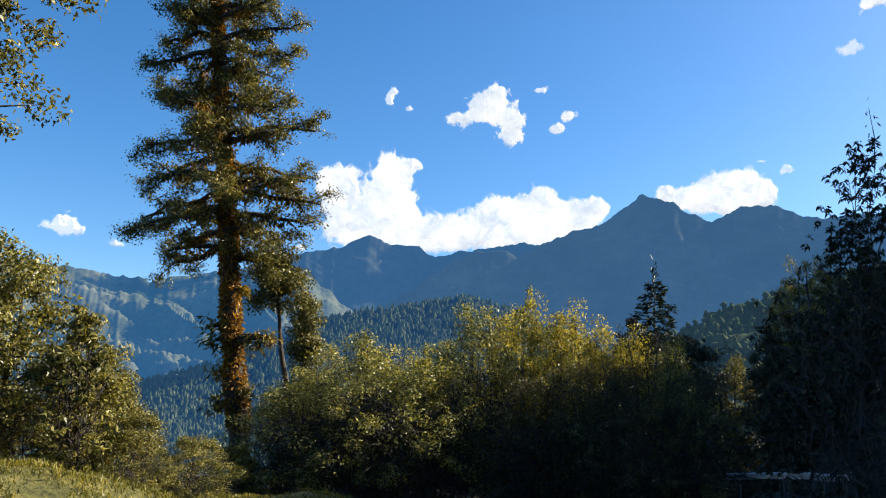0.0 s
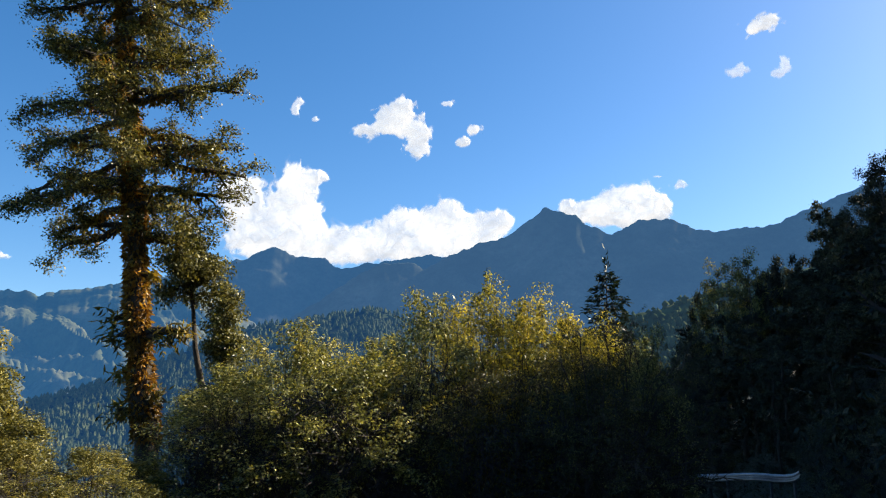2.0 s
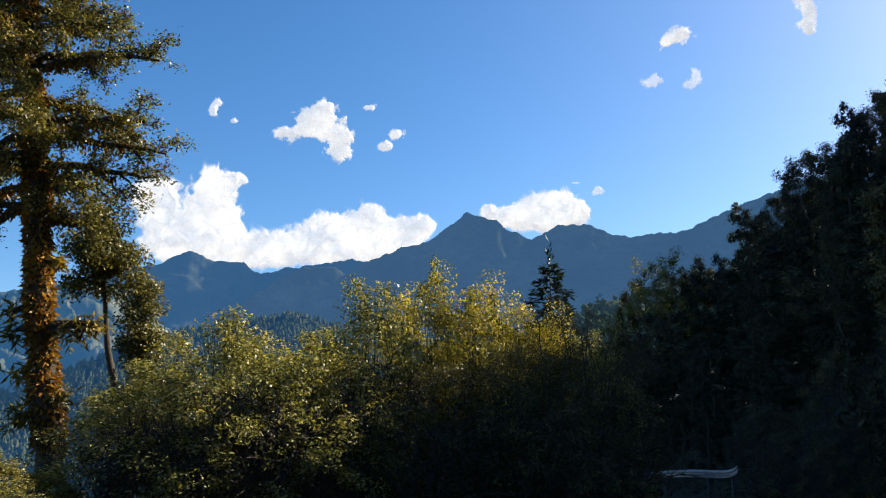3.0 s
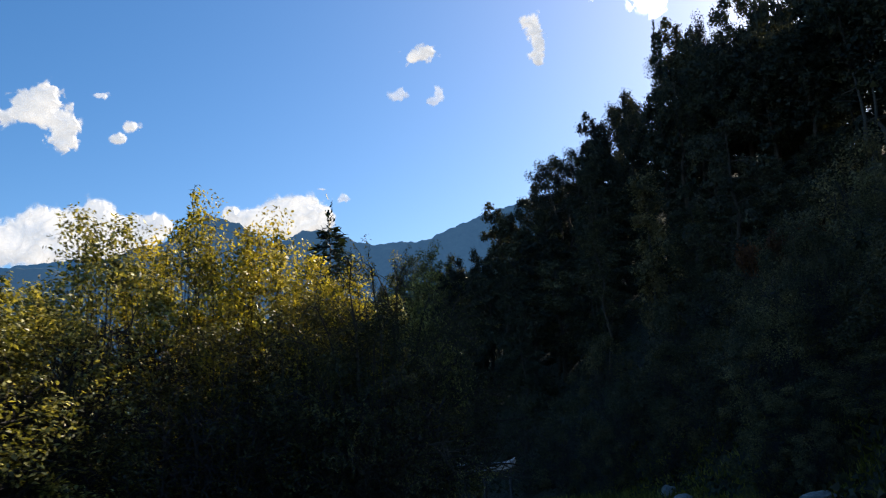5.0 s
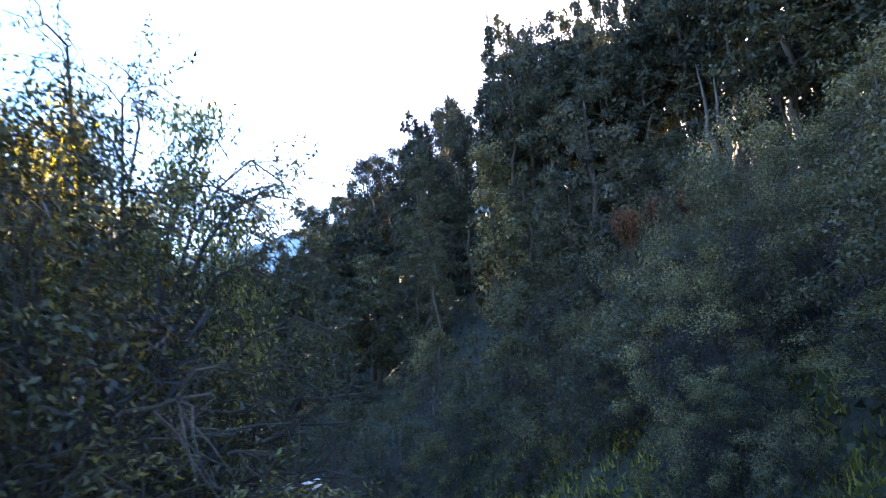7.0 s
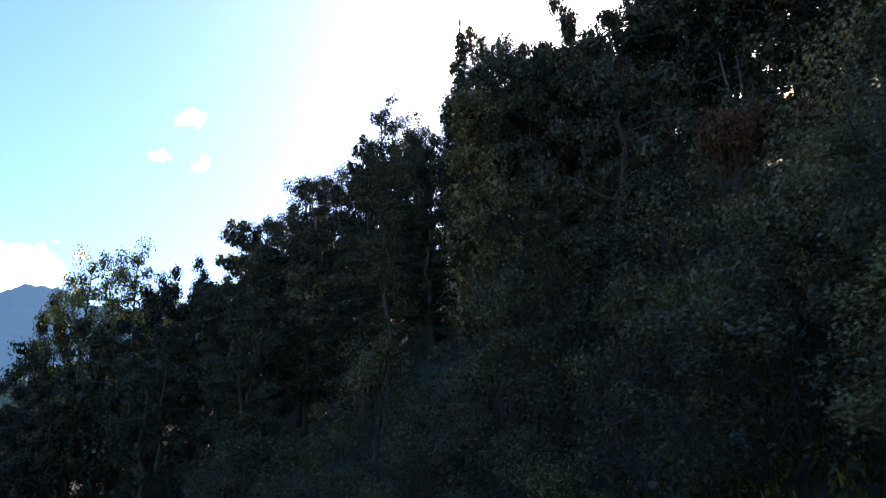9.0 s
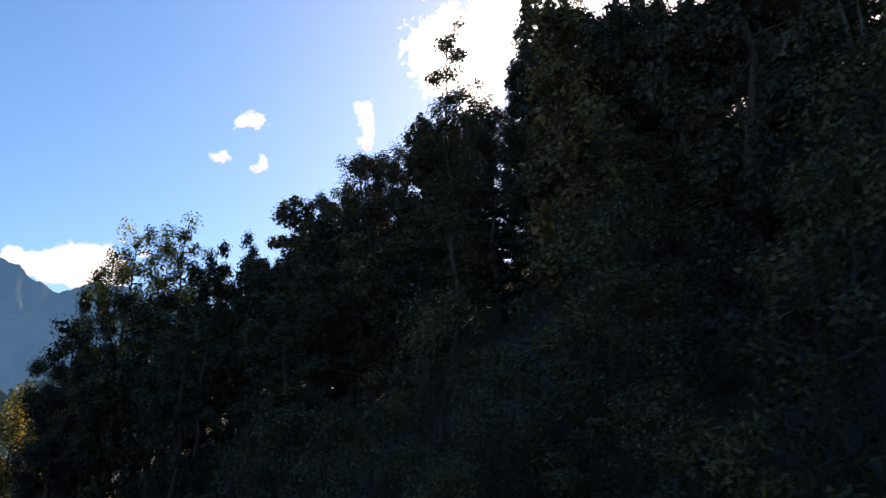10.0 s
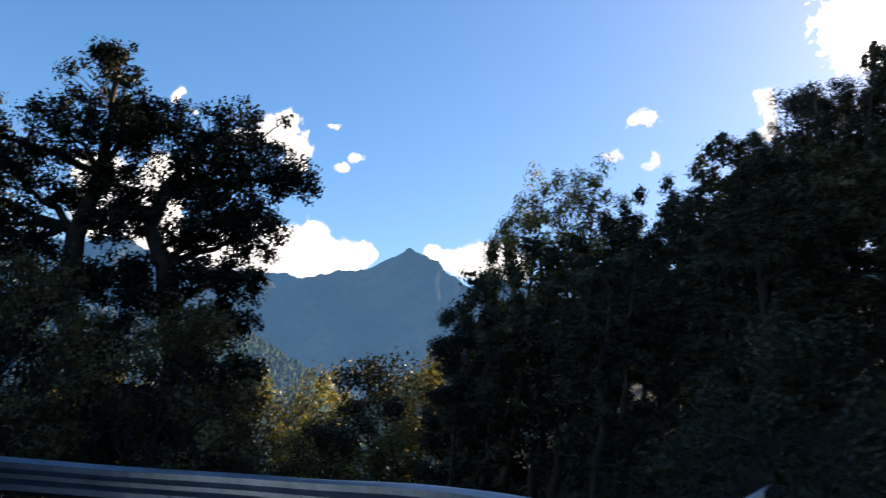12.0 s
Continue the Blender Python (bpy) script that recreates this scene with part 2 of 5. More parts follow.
def quad_mesh(name, quads, mat, parent=None, label="", simple=False):
    """One mesh of loose blades from an array (n, 4, 3); simple: three-cornered ones."""
    n = len(quads)
    if simple:
        quads = quads[:, 1:]
        mid = quads.mean(axis=1, keepdims=True)
        quads = mid + (quads - mid) * 1.28
    c = quads.shape[1]
    me = bpy.data.meshes.new(name)
    me.vertices.add(n * c)
    me.vertices.foreach_set("co", np.ascontiguousarray(quads, dtype=np.float32).ravel())
    me.loops.add(n * c)
    me.loops.foreach_set("vertex_index", np.arange(n * c, dtype=np.int32))
    me.polygons.add(n)
    me.polygons.foreach_set("loop_start", np.arange(0, n * c, c, dtype=np.int32))
    me.polygons.foreach_set("loop_total", np.full(n, c, dtype=np.int32))
    me.update(calc_edges=True)
    me.materials.append(mat)
    ob = new(name, me)
    ob.parent = parent
    if label:
        ob["label"] = label
    return ob


def unit(a):
    return a / (np.linalg.norm(a, axis=-1, keepdims=True) + 1e-9)


def leaf_quads(rng, pts, length, width, droop=0.0, spread=1.0, aim=None, face=None):
    """Pointed leaves at pts: each a folded rhombus of its own size and turn."""
    n = len(pts)
    u = unit(rng.normal(size=(n, 3)) * spread + (0 if aim is None else aim) + np.array([0, 0, -droop]))
    w = unit(np.cross(u, rng.normal(size=(n, 3))))
    if face is not None:
        # blades turned out of the clump and towards the sky
        out = unit(face * 0.8 + rng.normal(size=(n, 3)) * 0.6 + np.array([0, 0, 0.35]))
        w = unit(np.cross(out, u))
        u = np.cross(w, out)
    nrm = np.cross(u, w)
    ln = (length * rng.uniform(0.6, 1.25, n))[:, None]
    wd = ln * width * rng.uniform(0.8, 1.2, n)[:, None]
    q = np.empty((n, 4, 3))
    q[:, 0] = pts
    q[:, 1] = pts + u * ln * 0.45 + w * wd * 0.5 + nrm * ln * 0.06
    q[:, 2] = pts + u * ln - nrm * ln * 0.1
    q[:, 3] = pts + u * ln * 0.45 - w * wd * 0.5 + nrm * ln * 0.06
    return q


def in_ball(rng, n, squash=0.75):
    v = unit(rng.normal(size=(n, 3))) * (rng.uniform(0, 1, n) ** 0.42)[:, None]
    v[:, 2] *= squash
    return v


def tube(path, radii, sides=6):
    """Vertices and faces of a tapered, bent tube."""
    path = [Vector(p) for p in path]
    verts, faces = [], []
    ref = Vector((0.31, 0.77, 0.1))
    for i, p in enumerate(path):
        d = (path[min(i + 1, len(path) - 1)] - path[max(i - 1, 0)]).normalized()
        a = d.cross(ref)
        if a.length < 1e-3:
            a = d.cross(Vector((1, 0, 0)))
        a.normalize()
        b = d.cross(a)
        for k in range(sides):
            an = 2 * math.pi * k / sides
            verts.append(p + (a * math.cos(an) + b * math.sin(an)) * radii[i])
    for i in range(len(path) - 1):
        for k in range(sides):
            k2 = (k + 1) % sides
            faces.append((i * sides + k, i * sides + k2, (i + 1) * sides + k2, (i + 1) * sides + k))
    faces.append(tuple(range((len(path) - 1) * sides, len(path) * sides)))
    faces.append(tuple(reversed(range(sides))))
    return verts, faces


def tubes(list_of_tubes):
    verts, faces = [], []
    for v, f in list_of_tubes:
        o = len(verts)
        verts += v
        faces += [tuple(i + o for i in t) for t in f]
    return verts, faces


def bend(rng, start, end, n, sag, wobble):
    """A branch's path from start to end, with sag (up positive) and wobble."""
    s, e = np.array(start, float), np.array(end, float)
    out = []
    off = rng.normal(size=(n + 1, 3)) * wobble
    for i in range(n + 1):
        t = i / n
        p = s + (e - s) * t + off[i] * math.sin(math.pi * min(t + 0.12, 1.0)) * (0 if i == 0 else 1)
        p[2] += sag * math.sin(math.pi * t)
        out.append(p)
    return out


def thing(name, at, label, category, group="", turn=0.0, size=1.0):
    e = new(name)
    e.empty_display_size = 0.3
    e.matrix_world = pose(*at, 0, 0, turn) @ Matrix.Scale(size, 4)
    return tagged(e, label, category, group)


# ---------------------------------------------------------------- the lie of the land
TOE_Y = (-60, 0, 8, 16, 24, 32, 45, 70, 110, 200)
TOE_X = (5.5, 4.2, 2.6, 5.0, 8.6, 10.2, 9.4, 8.0, 12.0, 30.0)
ROAD_Y = (-60, 0, 3.1, 6.6, 12.4, 15.8, 23.5, 28.4, 32.0)
ROAD_X = (8.0, 0.0, -1.9, -2.9, -1.7, 0.1, 4.2, 5.7, 5.6)


def smooth_step(a, b, v):
    t = min(max((v - a) / (b - a), 0.0), 1.0)
    return t * t * (3 - 2 * t)


def crest_gap(x, y):
    """1 where the hill's crest is sunk, with open sky behind its trees, to fit the camera's view; 0 elsewhere."""
    if x < 14:
        return 0.0
    az = math.degrees(math.atan2(x - 5.0, y - 25.0))
    return smooth_step(42.0, 47.0, az) * (1.0 - smooth_step(50.0, 54.0, az))


def ground_z(x, y):
    """Height of the ground: a sloping shelf with the road, a steep hill on one side, a valley on the other."""
    road = -1.45 - 0.057 * min(max(y, -60.0), 45.0)
    z = road
    toe = float(np.interp(y, TOE_Y, TOE_X))
    rx = float(np.interp(y, ROAD_Y, ROAD_X))
    d = x - toe
    if d > 0:
        low = crest_gap(x, y)
        knee = 26.0 - 3.0 * low
        z += 0.66 * min(d, knee) * smooth_step(-0.5, 3.0, d) + (0.62 - 0.72 * low) * min(max(d - knee, 0.0), 120.0)
    left = rx - 3.2 - x
    if left > 0 and y < 45:
        z += 0.45 * smooth_step(0, 4, left)
    fall = max(-15.0 - x, 0.0)
    z -= 0.5 * min(fall, 320.0)
    beyond = max(y - 46.0, 0.0) * smooth_step(14.0, 2.0, x) if y > 46 else 0.0
    z -= 0.16 * min(beyond, 60.0) + 0.3 * min(max(beyond - 60.0, 0.0), 500.0)
    # two grassy knolls beside the road
    for cx, cy, h, r in ((-7.3, 9.3, 0.55, 2.3), (-5.3, 13.0, 0.75, 1.5), (-10.0, 9.0, 0.4, 3.0)):
        z += h * math.exp(-((x - cx) ** 2 + (y - cy) ** 2) / (r * r))
    near = 1.0 - smooth_step(2.4, 3.4, abs(x - rx)) if y < 34 else 0.0
    z += 0.22 * (1 - near) * noise.noise(Vector((x * 0.35, y * 0.35, 3.0))) + 0.07 * (1 - near) * noise.noise(Vector((x * 1.7, y * 1.7, 9.0)))
    r = math.hypot(x, y)
    if r > 150:
        z += 6.0 * smooth_step(150, 400, r) * noise.noise(Vector((x * 0.012, y * 0.012, 1.0)))
    return max(z, -190.0) if r < 1500 else max(min(z, 60.0), -190.0)


def build_ground():
    rings = [0.0] + [0.6 * 1.062 ** i for i in range(150)]
    rings = [r for r in rings if r < 4700] + [4700]
    n = 220
    verts = [(0.0, 18.0, ground_z(0, 18))]
    for r in rings[1:]:
        for k in range(n):
            a = 2 * math.pi * k / n
            x, y = r * math.sin(a), 18 + r * math.cos(a)
            verts.append((x, y, ground_z(x, y)))
    faces = [(0, 1 + (k + 1) % n, 1 + k) for k in range(n)]
    for i in range(len(rings) - 2):
        for k in range(n):
            k2 = (k + 1) % n
            faces.append((1 + i * n + k, 1 + i * n + k2, 1 + (i + 1) * n + k2, 1 + (i + 1) * n + k))
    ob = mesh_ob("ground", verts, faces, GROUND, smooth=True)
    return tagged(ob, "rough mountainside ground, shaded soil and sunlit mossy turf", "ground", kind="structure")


def build_road():
    pts = [(float(np.interp(y, ROAD_Y, ROAD_X)), y) for y in np.arange(-50, 29, 1.0)]
    cx, cy, r = -3.2, 28.4, 8.9
    for k in range(1, 16):
        a = radians(k * 6)
        pts.append((cx + r * math.cos(a), cy + r * math.sin(a)))
    for k in range(1, 30):
        pts.append((cx - k * 1.2, cy + r - 0.1 * k))
    # round off the corners of the centre line
    for _ in range(4):
        pts = [pts[0]] + [tuple((a + 2 * b + c) / 4 for a, b, c in zip(pts[i - 1], pts[i], pts[i + 1])) for i in range(1, len(pts) - 1)] + [pts[-1]]
    verts, faces = [], []
    for i, (x, y) in enumerate(pts):
        a, b = pts[max(i - 1, 0)], pts[min(i + 1, len(pts) - 1)]
        d = Vector((b[0] - a[0], b[1] - a[1])).normalized()
        nx, ny = d.y, -d.x
        for s, h in ((-2.3, -0.15), (-2.1, 0.05), (0, 0.09), (2.1, 0.05), (2.3, -0.15)):
            px, py = x + nx * s, y + ny * s
            z = max(ground_z(px, py), -1.45 - 0.057 * min(max(y, -60), 45)) if abs(s) < 1 else -1.45 - 0.057 * min(max(y, -60), 45)
            verts.append((px, py, z + h))
    for i in range(len(pts) - 1):
        for k in range(4):
            faces.append((i * 5 + k, i * 5 + k + 1, (i + 1) * 5 + k + 1, (i + 1) * 5 + k))
    return tagged(mesh_ob("road", verts, faces, ASPHALT, smooth=True), "narrow worn asphalt mountain road in shade", "road", kind="structure")


ground = build_ground()
road = build_road()


# ---------------------------------------------------------------- mountains
def ridge(name, crest, dist, depth, foot, mat, label, seed, step=0.12, rows=72, jag=0.12, spur=0.2, slant=2.2, wave=520.0, rough=0.95, octaves=6):
    """A mountain range: crest elevations (degrees) along the compass, slopes with spurs and gullies down to its foot."""
    az = np.arange(crest[0][0], crest[-1][0] + step, step)
    el = np.interp(az, [c[0] for c in crest], [c[1] for c in crest])
    verts = []
    off = Vector((seed * 13.1, seed * 7.7, 0))
    for a, e in zip(az, el):
        e2 = e + jag * (noise.fractal(Vector((a * 1.3, seed, 0)), 0.8, 2.2, 6))
        top = dist * math.tan(radians(e2 - 0.15))
        for j in range(rows + 4):
            u = (j - 3) / rows
            u = u ** 1.35 if u > 0 else u
            r = dist - depth * max(u, 0) + (-u * depth * 1.5 if u < 0 else 0)
            if u <= 0:
                z = top - (top - foot) * (-u) * 3.5
            else:
                s = a * radians(1) * dist
                warp = noise.noise(Vector((s / 700.0, u * 2.2, seed + 5.0)))
                q = Vector((s / wave + 0.9 * warp + slant * u, u * depth / (2.2 * wave) + 0.3 * warp, 0)) + off
                rg = 1 - abs(noise.fractal(q, rough, 2.1, octaves)) * 1.6
                fall = (1 - u) ** 1.25 - 0.0
                z = foot + (top - foot) * fall + (top - foot) * spur * (rg - 0.85) * math.sin(math.pi * u ** 0.6)
            h = heading(a)
            verts.append((h.x * r, h.y * r, z))
    m = rows + 4
    faces = [(i * m + j, i * m + j + 1, (i + 1) * m + j + 1, (i + 1) * m + j) for i in range(len(az) - 1) for j in range(m - 1)]
    ob = mesh_ob(name, verts, faces, mat, smooth=True)
    return tagged(ob, label, "mountain", kind="structure"), az, el


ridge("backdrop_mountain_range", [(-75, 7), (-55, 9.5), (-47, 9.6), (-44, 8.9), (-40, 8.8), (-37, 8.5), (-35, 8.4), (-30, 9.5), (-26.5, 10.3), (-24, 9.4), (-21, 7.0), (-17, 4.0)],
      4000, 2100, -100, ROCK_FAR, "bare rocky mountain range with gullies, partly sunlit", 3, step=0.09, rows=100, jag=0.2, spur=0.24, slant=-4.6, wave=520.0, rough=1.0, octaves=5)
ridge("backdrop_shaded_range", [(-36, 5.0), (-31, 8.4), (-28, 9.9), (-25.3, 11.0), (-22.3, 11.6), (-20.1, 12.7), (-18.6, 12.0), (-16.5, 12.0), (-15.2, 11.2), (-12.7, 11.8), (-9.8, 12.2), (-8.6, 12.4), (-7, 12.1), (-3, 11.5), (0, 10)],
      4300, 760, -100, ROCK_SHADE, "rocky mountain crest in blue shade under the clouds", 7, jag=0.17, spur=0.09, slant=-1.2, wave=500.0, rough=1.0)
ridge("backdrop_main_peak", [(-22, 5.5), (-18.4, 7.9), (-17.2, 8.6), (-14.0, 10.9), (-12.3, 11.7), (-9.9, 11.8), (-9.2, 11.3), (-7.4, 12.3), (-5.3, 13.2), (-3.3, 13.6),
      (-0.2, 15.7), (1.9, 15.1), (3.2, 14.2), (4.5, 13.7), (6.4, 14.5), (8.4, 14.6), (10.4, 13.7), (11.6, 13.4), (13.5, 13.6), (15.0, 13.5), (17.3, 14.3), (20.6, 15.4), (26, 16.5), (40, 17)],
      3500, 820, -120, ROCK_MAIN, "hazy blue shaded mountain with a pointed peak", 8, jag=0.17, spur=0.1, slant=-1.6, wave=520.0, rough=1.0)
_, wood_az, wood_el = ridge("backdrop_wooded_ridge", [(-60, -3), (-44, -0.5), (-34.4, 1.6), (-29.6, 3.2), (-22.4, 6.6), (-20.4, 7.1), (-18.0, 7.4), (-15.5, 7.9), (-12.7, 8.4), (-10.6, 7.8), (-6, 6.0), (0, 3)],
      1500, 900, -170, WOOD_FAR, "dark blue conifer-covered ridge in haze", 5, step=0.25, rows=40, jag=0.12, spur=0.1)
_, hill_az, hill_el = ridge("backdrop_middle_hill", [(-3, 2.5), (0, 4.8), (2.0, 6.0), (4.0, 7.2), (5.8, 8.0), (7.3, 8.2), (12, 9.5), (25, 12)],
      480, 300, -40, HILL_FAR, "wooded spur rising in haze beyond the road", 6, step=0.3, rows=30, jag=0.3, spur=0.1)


def far_forest(name, rng, az, el, dist, depth, foot, count, height, mat, label, cone=True):
    """A wood too far to count: small ragged crowns over a ridge's slope."""
    verts, faces = [], []
    for _ in range(count):
        a = rng.uniform(az[0], az[-1])
        u = rng.uniform(-0.02, 0.75) ** 1.0
        e = float(np.interp(a, az, el))
        top = dist * math.tan(radians(e))
        z = foot + (top - foot) * (1 - max(u, 0)) ** 1.25 - 3
        r = dist - depth * u
        h = heading(a)
        x, y = h.x * r, h.y * r
        hh = height * rng.uniform(0.6, 1.3)
        o = len(verts)
        rings = ((0.0, 0.36), (0.5, 0.24)) if cone else ((0.0, 0.12), (0.3, 0.34), (0.52, 0.22), (0.66, 0.3), (0.9, 0.12))
        for f, w in rings:
            for k in range(6):
                an = k * 1.0472 + rng.uniform(-0.3, 0.3)
                w2 = w * hh * (rng.uniform(0.7, 1.3) if cone else rng.uniform(0.4, 1.5))
                verts.append((x + w2 * math.cos(an), y + w2 * math.sin(an), z + f * hh * rng.uniform(0.95, 1.05)))
        verts.append((x, y, z + hh))
        for i in range(len(rings) - 1):
            for k in range(6):
                k2 = (k + 1) % 6
                faces.append((o + i * 6 + k, o + i * 6 + k2, o + i * 6 + 6 + k2, o + i * 6 + 6 + k))
        b = o + (len(rings) - 1) * 6
        faces += [(b + k, b + (k + 1) % 6, o + len(rings) * 6) for k in range(6)]
    return tagged(mesh_ob(name, verts, faces, mat, smooth=not cone), label, "forest", kind="stuff")


seen = (wood_az > -46) & (wood_az < -5)
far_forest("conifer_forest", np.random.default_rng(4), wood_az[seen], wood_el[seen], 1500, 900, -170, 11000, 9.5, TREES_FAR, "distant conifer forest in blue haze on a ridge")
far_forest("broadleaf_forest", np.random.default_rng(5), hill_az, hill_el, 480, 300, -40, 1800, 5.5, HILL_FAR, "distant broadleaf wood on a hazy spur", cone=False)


CLOUD = cloud_material("glowing_cloud", 0.36, 1.0)
CLOUD_SMALL = cloud_material("small_glowing_cloud", 0.35, 1.0)
# stronger emission paints the dazzle close to the sun
CLOUD_BRIGHT = cloud_material("extra_glow_cloud", 1.1, 1.0)
CLOUD_THIN = cloud_material("thin_cloud", 0.36, 0.65)


# ---------------------------------------------------------------- clouds
def cloud(label, puffs, dist, seed, mat=None, grain=1.0):
    """A cumulus: a billowing relief round some centres (compass, elevation, half width, half height in degrees), thinning out at its ragged rim."""
    step = 0.07
    pad = 0.8
    az = np.arange(min(p[0] - p[2] for p in puffs) - pad, max(p[0] + p[2] for p in puffs) + pad, step)
    el = np.arange(min(p[1] - p[3] for p in puffs) - pad, max(p[1] + p[3] for p in puffs) + pad, step)
    A, E = np.meshgrid(az, el, indexing="ij")
    body = np.zeros_like(A)
    for a, e, w, h in puffs:
        body += np.exp(-1.5 * (((A - a) / (w * 1.05)) ** 2 + ((E - e) / (h * 1.05)) ** 2))
    big = mat is None
    size = 1.0 if big else 0.62
    cover = np.zeros_like(A)
    verts, index = [], -np.ones(A.shape, int)
    for i in range(A.shape[0]):
        for j in range(A.shape[1]):
            if body[i, j] < 0.05:
                continue
            p = Vector((A[i, j] / size, E[i, j] / size, seed * 5.3))
            warp = Vector((noise.noise(p * 0.9 + Vector((3, 1, 7))), noise.noise(p * 0.9 + Vector((8, 2, 1))), 0.0))
            p = p + warp * 0.5
            lobes = 0.55 - 1.25 * abs(noise.fractal(p * 0.75, 1.0, 2.1, 4))
            fray = noise.fractal(p * 1.1 + Vector((9, 4, 2)), 0.9, 2.0, 4)
            if big:
                f = min(body[i, j], 1.2) - 0.4 + 0.3 * lobes + 0.1 * fray
            else:
                f = min(body[i, j], 1.1) - 0.46 + 0.16 * lobes + 0.42 * fray
            if f < -0.16:
                continue
            bulge = math.sqrt(max(f, 0.0)) * size * 1.2 + 0.5 * size * lobes
            index[i, j] = len(verts)
            verts.append(heading(A[i, j], E[i, j] - 0.25) * (dist - radians(bulge) * dist))
            cover[i, j] = smooth_step(-0.1, 0.16, f) if big else smooth_step(-0.1, 0.28, f)
    faces = []
    for i in range(A.shape[0] - 1):
        for j in range(A.shape[1] - 1):
            q = (index[i, j], index[i + 1, j], index[i + 1, j + 1], index[i, j + 1])
            if min(q) >= 0:
                faces.append(tuple(int(k) for k in q))
    ob = mesh_ob("backdrop_cloud", verts, faces, mat or CLOUD, smooth=True)
    thick = ob.data.attributes.new("thickness", "FLOAT", "POINT")
    thick.data.foreach_set("value", cover[index >= 0][np.argsort(index[index >= 0])])
    return tagged(ob, label, "cloud", kind="structure")


cloud("large white sunlit cumulus cloud behind the mountain range", [(-22.6, 16.2, 1.7, 1.6), (-21.6, 13.4, 2.2, 1.8), (-18.8, 17.2, 1.3, 1.7), (-17.2, 17.9, 0.8, 0.5), (-18.6, 14.6, 2.2, 2.4),
      (-16.0, 12.9, 2.4, 1.3), (-13.2, 13.3, 1.9, 1.3), (-10.6, 14.5, 1.9, 1.5), (-7.6, 15.3, 1.5, 1.3), (-9.5, 13.2, 3.2, 1.3), (-5.6, 14.4, 1.8, 1.2), (-3.6, 14.9, 1.1, 0.9), (-5.6, 13.2, 2.4, 0.9)], 4650, 1)
cloud("bright white cumulus cloud behind the pointed peak", [(1.4, 15.8, 0.8, 0.6), (3.2, 15.4, 1.5, 0.9), (4.9, 15.9, 1.4, 1.2), (6.8, 16.0, 1.5, 1.2), (6.0, 15.0, 2.4, 0.9), (8.2, 15.6, 0.6, 0.7)], 4650, 2)
cloud("wisp of cloud above the peak", [(9.5, 16.9, 0.6, 0.35), (8.0, 17.6, 0.4, 0.15)], 4600, 12, CLOUD_THIN)
cloud("white fair-weather cloud with ragged edges", [(-10.9, 23.3, 1.1, 0.6), (-12.2, 22.3, 1.2, 0.8), (-13.8, 21.2, 1.0, 0.7), (-9.6, 21.4, 1.1, 0.7), (-9.7, 20.1, 0.9, 0.6), (-11.6, 21.4, 1.2, 0.4), (-11.2, 22.2, 1.5, 0.9), (-9.7, 20.8, 0.9, 0.9)], 4500, 3, CLOUD_SMALL)
cloud("small white ragged cloud", [(-5.4, 21.5, 0.8, 0.45), (-6.3, 20.6, 0.7, 0.5)], 4500, 4, CLOUD_SMALL)
cloud("tiny wisp of white cloud", [(-7.5, 23.3, 0.5, 0.3)], 4500, 5, CLOUD_THIN)
cloud("thin crescent wisp of cloud", [(-19.1, 22.5, 0.4, 0.7), (-18.7, 23.0, 0.4, 0.3), (-17.6, 21.9, 0.3, 0.25)], 4500, 6, CLOUD_THIN)
cloud("small grey-white cloud low over the range", [(-40.9, 11.4, 1.5, 0.6), (-40.6, 11.9, 0.8, 0.5)], 4600, 7, CLOUD_THIN)
cloud("faint low cloud", [(-37.3, 10.7, 0.7, 0.3), (-25.1, 11.5, 0.4, 0.3)], 4650, 8, CLOUD_THIN)
cloud("small white ragged cloud", [(15.7, 26.7, 1.2, 0.7), (16.4, 27.1, 0.6, 0.4)], 4500, 9, CLOUD_SMALL)
cloud("small white ragged cloud", [(14.1, 24.1, 0.8, 0.5)], 4500, 10, CLOUD_THIN)
cloud("small white ragged cloud", [(17.1, 24.2, 0.5, 0.8), (16.6, 23.6, 0.6, 0.3)], 4500, 11, CLOUD_THIN)
cloud("upright white cloud", [(24.6, 28.3, 0.9, 0.7), (25.0, 27.0, 0.7, 1.1), (24.9, 25.8, 0.6, 0.6)], 4500, 13, CLOUD_SMALL)
cloud("large dazzling cloud near the sun", [(29.5, 32.5, 2.0, 2.0), (32.0, 33.5, 2.6, 2.2), (30.6, 30.6, 1.6, 1.4), (34.5, 31.5, 2.6, 2.6), (36.5, 34.5, 3.0, 2.2), (33.6, 28.6, 1.4, 1.6), (42, 36, 4, 3)], 4500, 14, CLOUD_BRIGHT)

# ---------------------------------------------------------------- trees and shrubs
def crown_points(rng, tips, radii, per, squash=0.75):
    """Leaf places in clumps round the branch tips, and for each the way out of its clump."""
    pts, face = [], []
    for c, r in zip(tips, radii):
        k = max(6, int(per * rng.uniform(0.7, 1.3)))
        off = in_ball(rng, k, squash)
        pts.append(np.array(c) + off * r)
        face.append(unit(off))
    return np.concatenate(pts), np.concatenate(face)


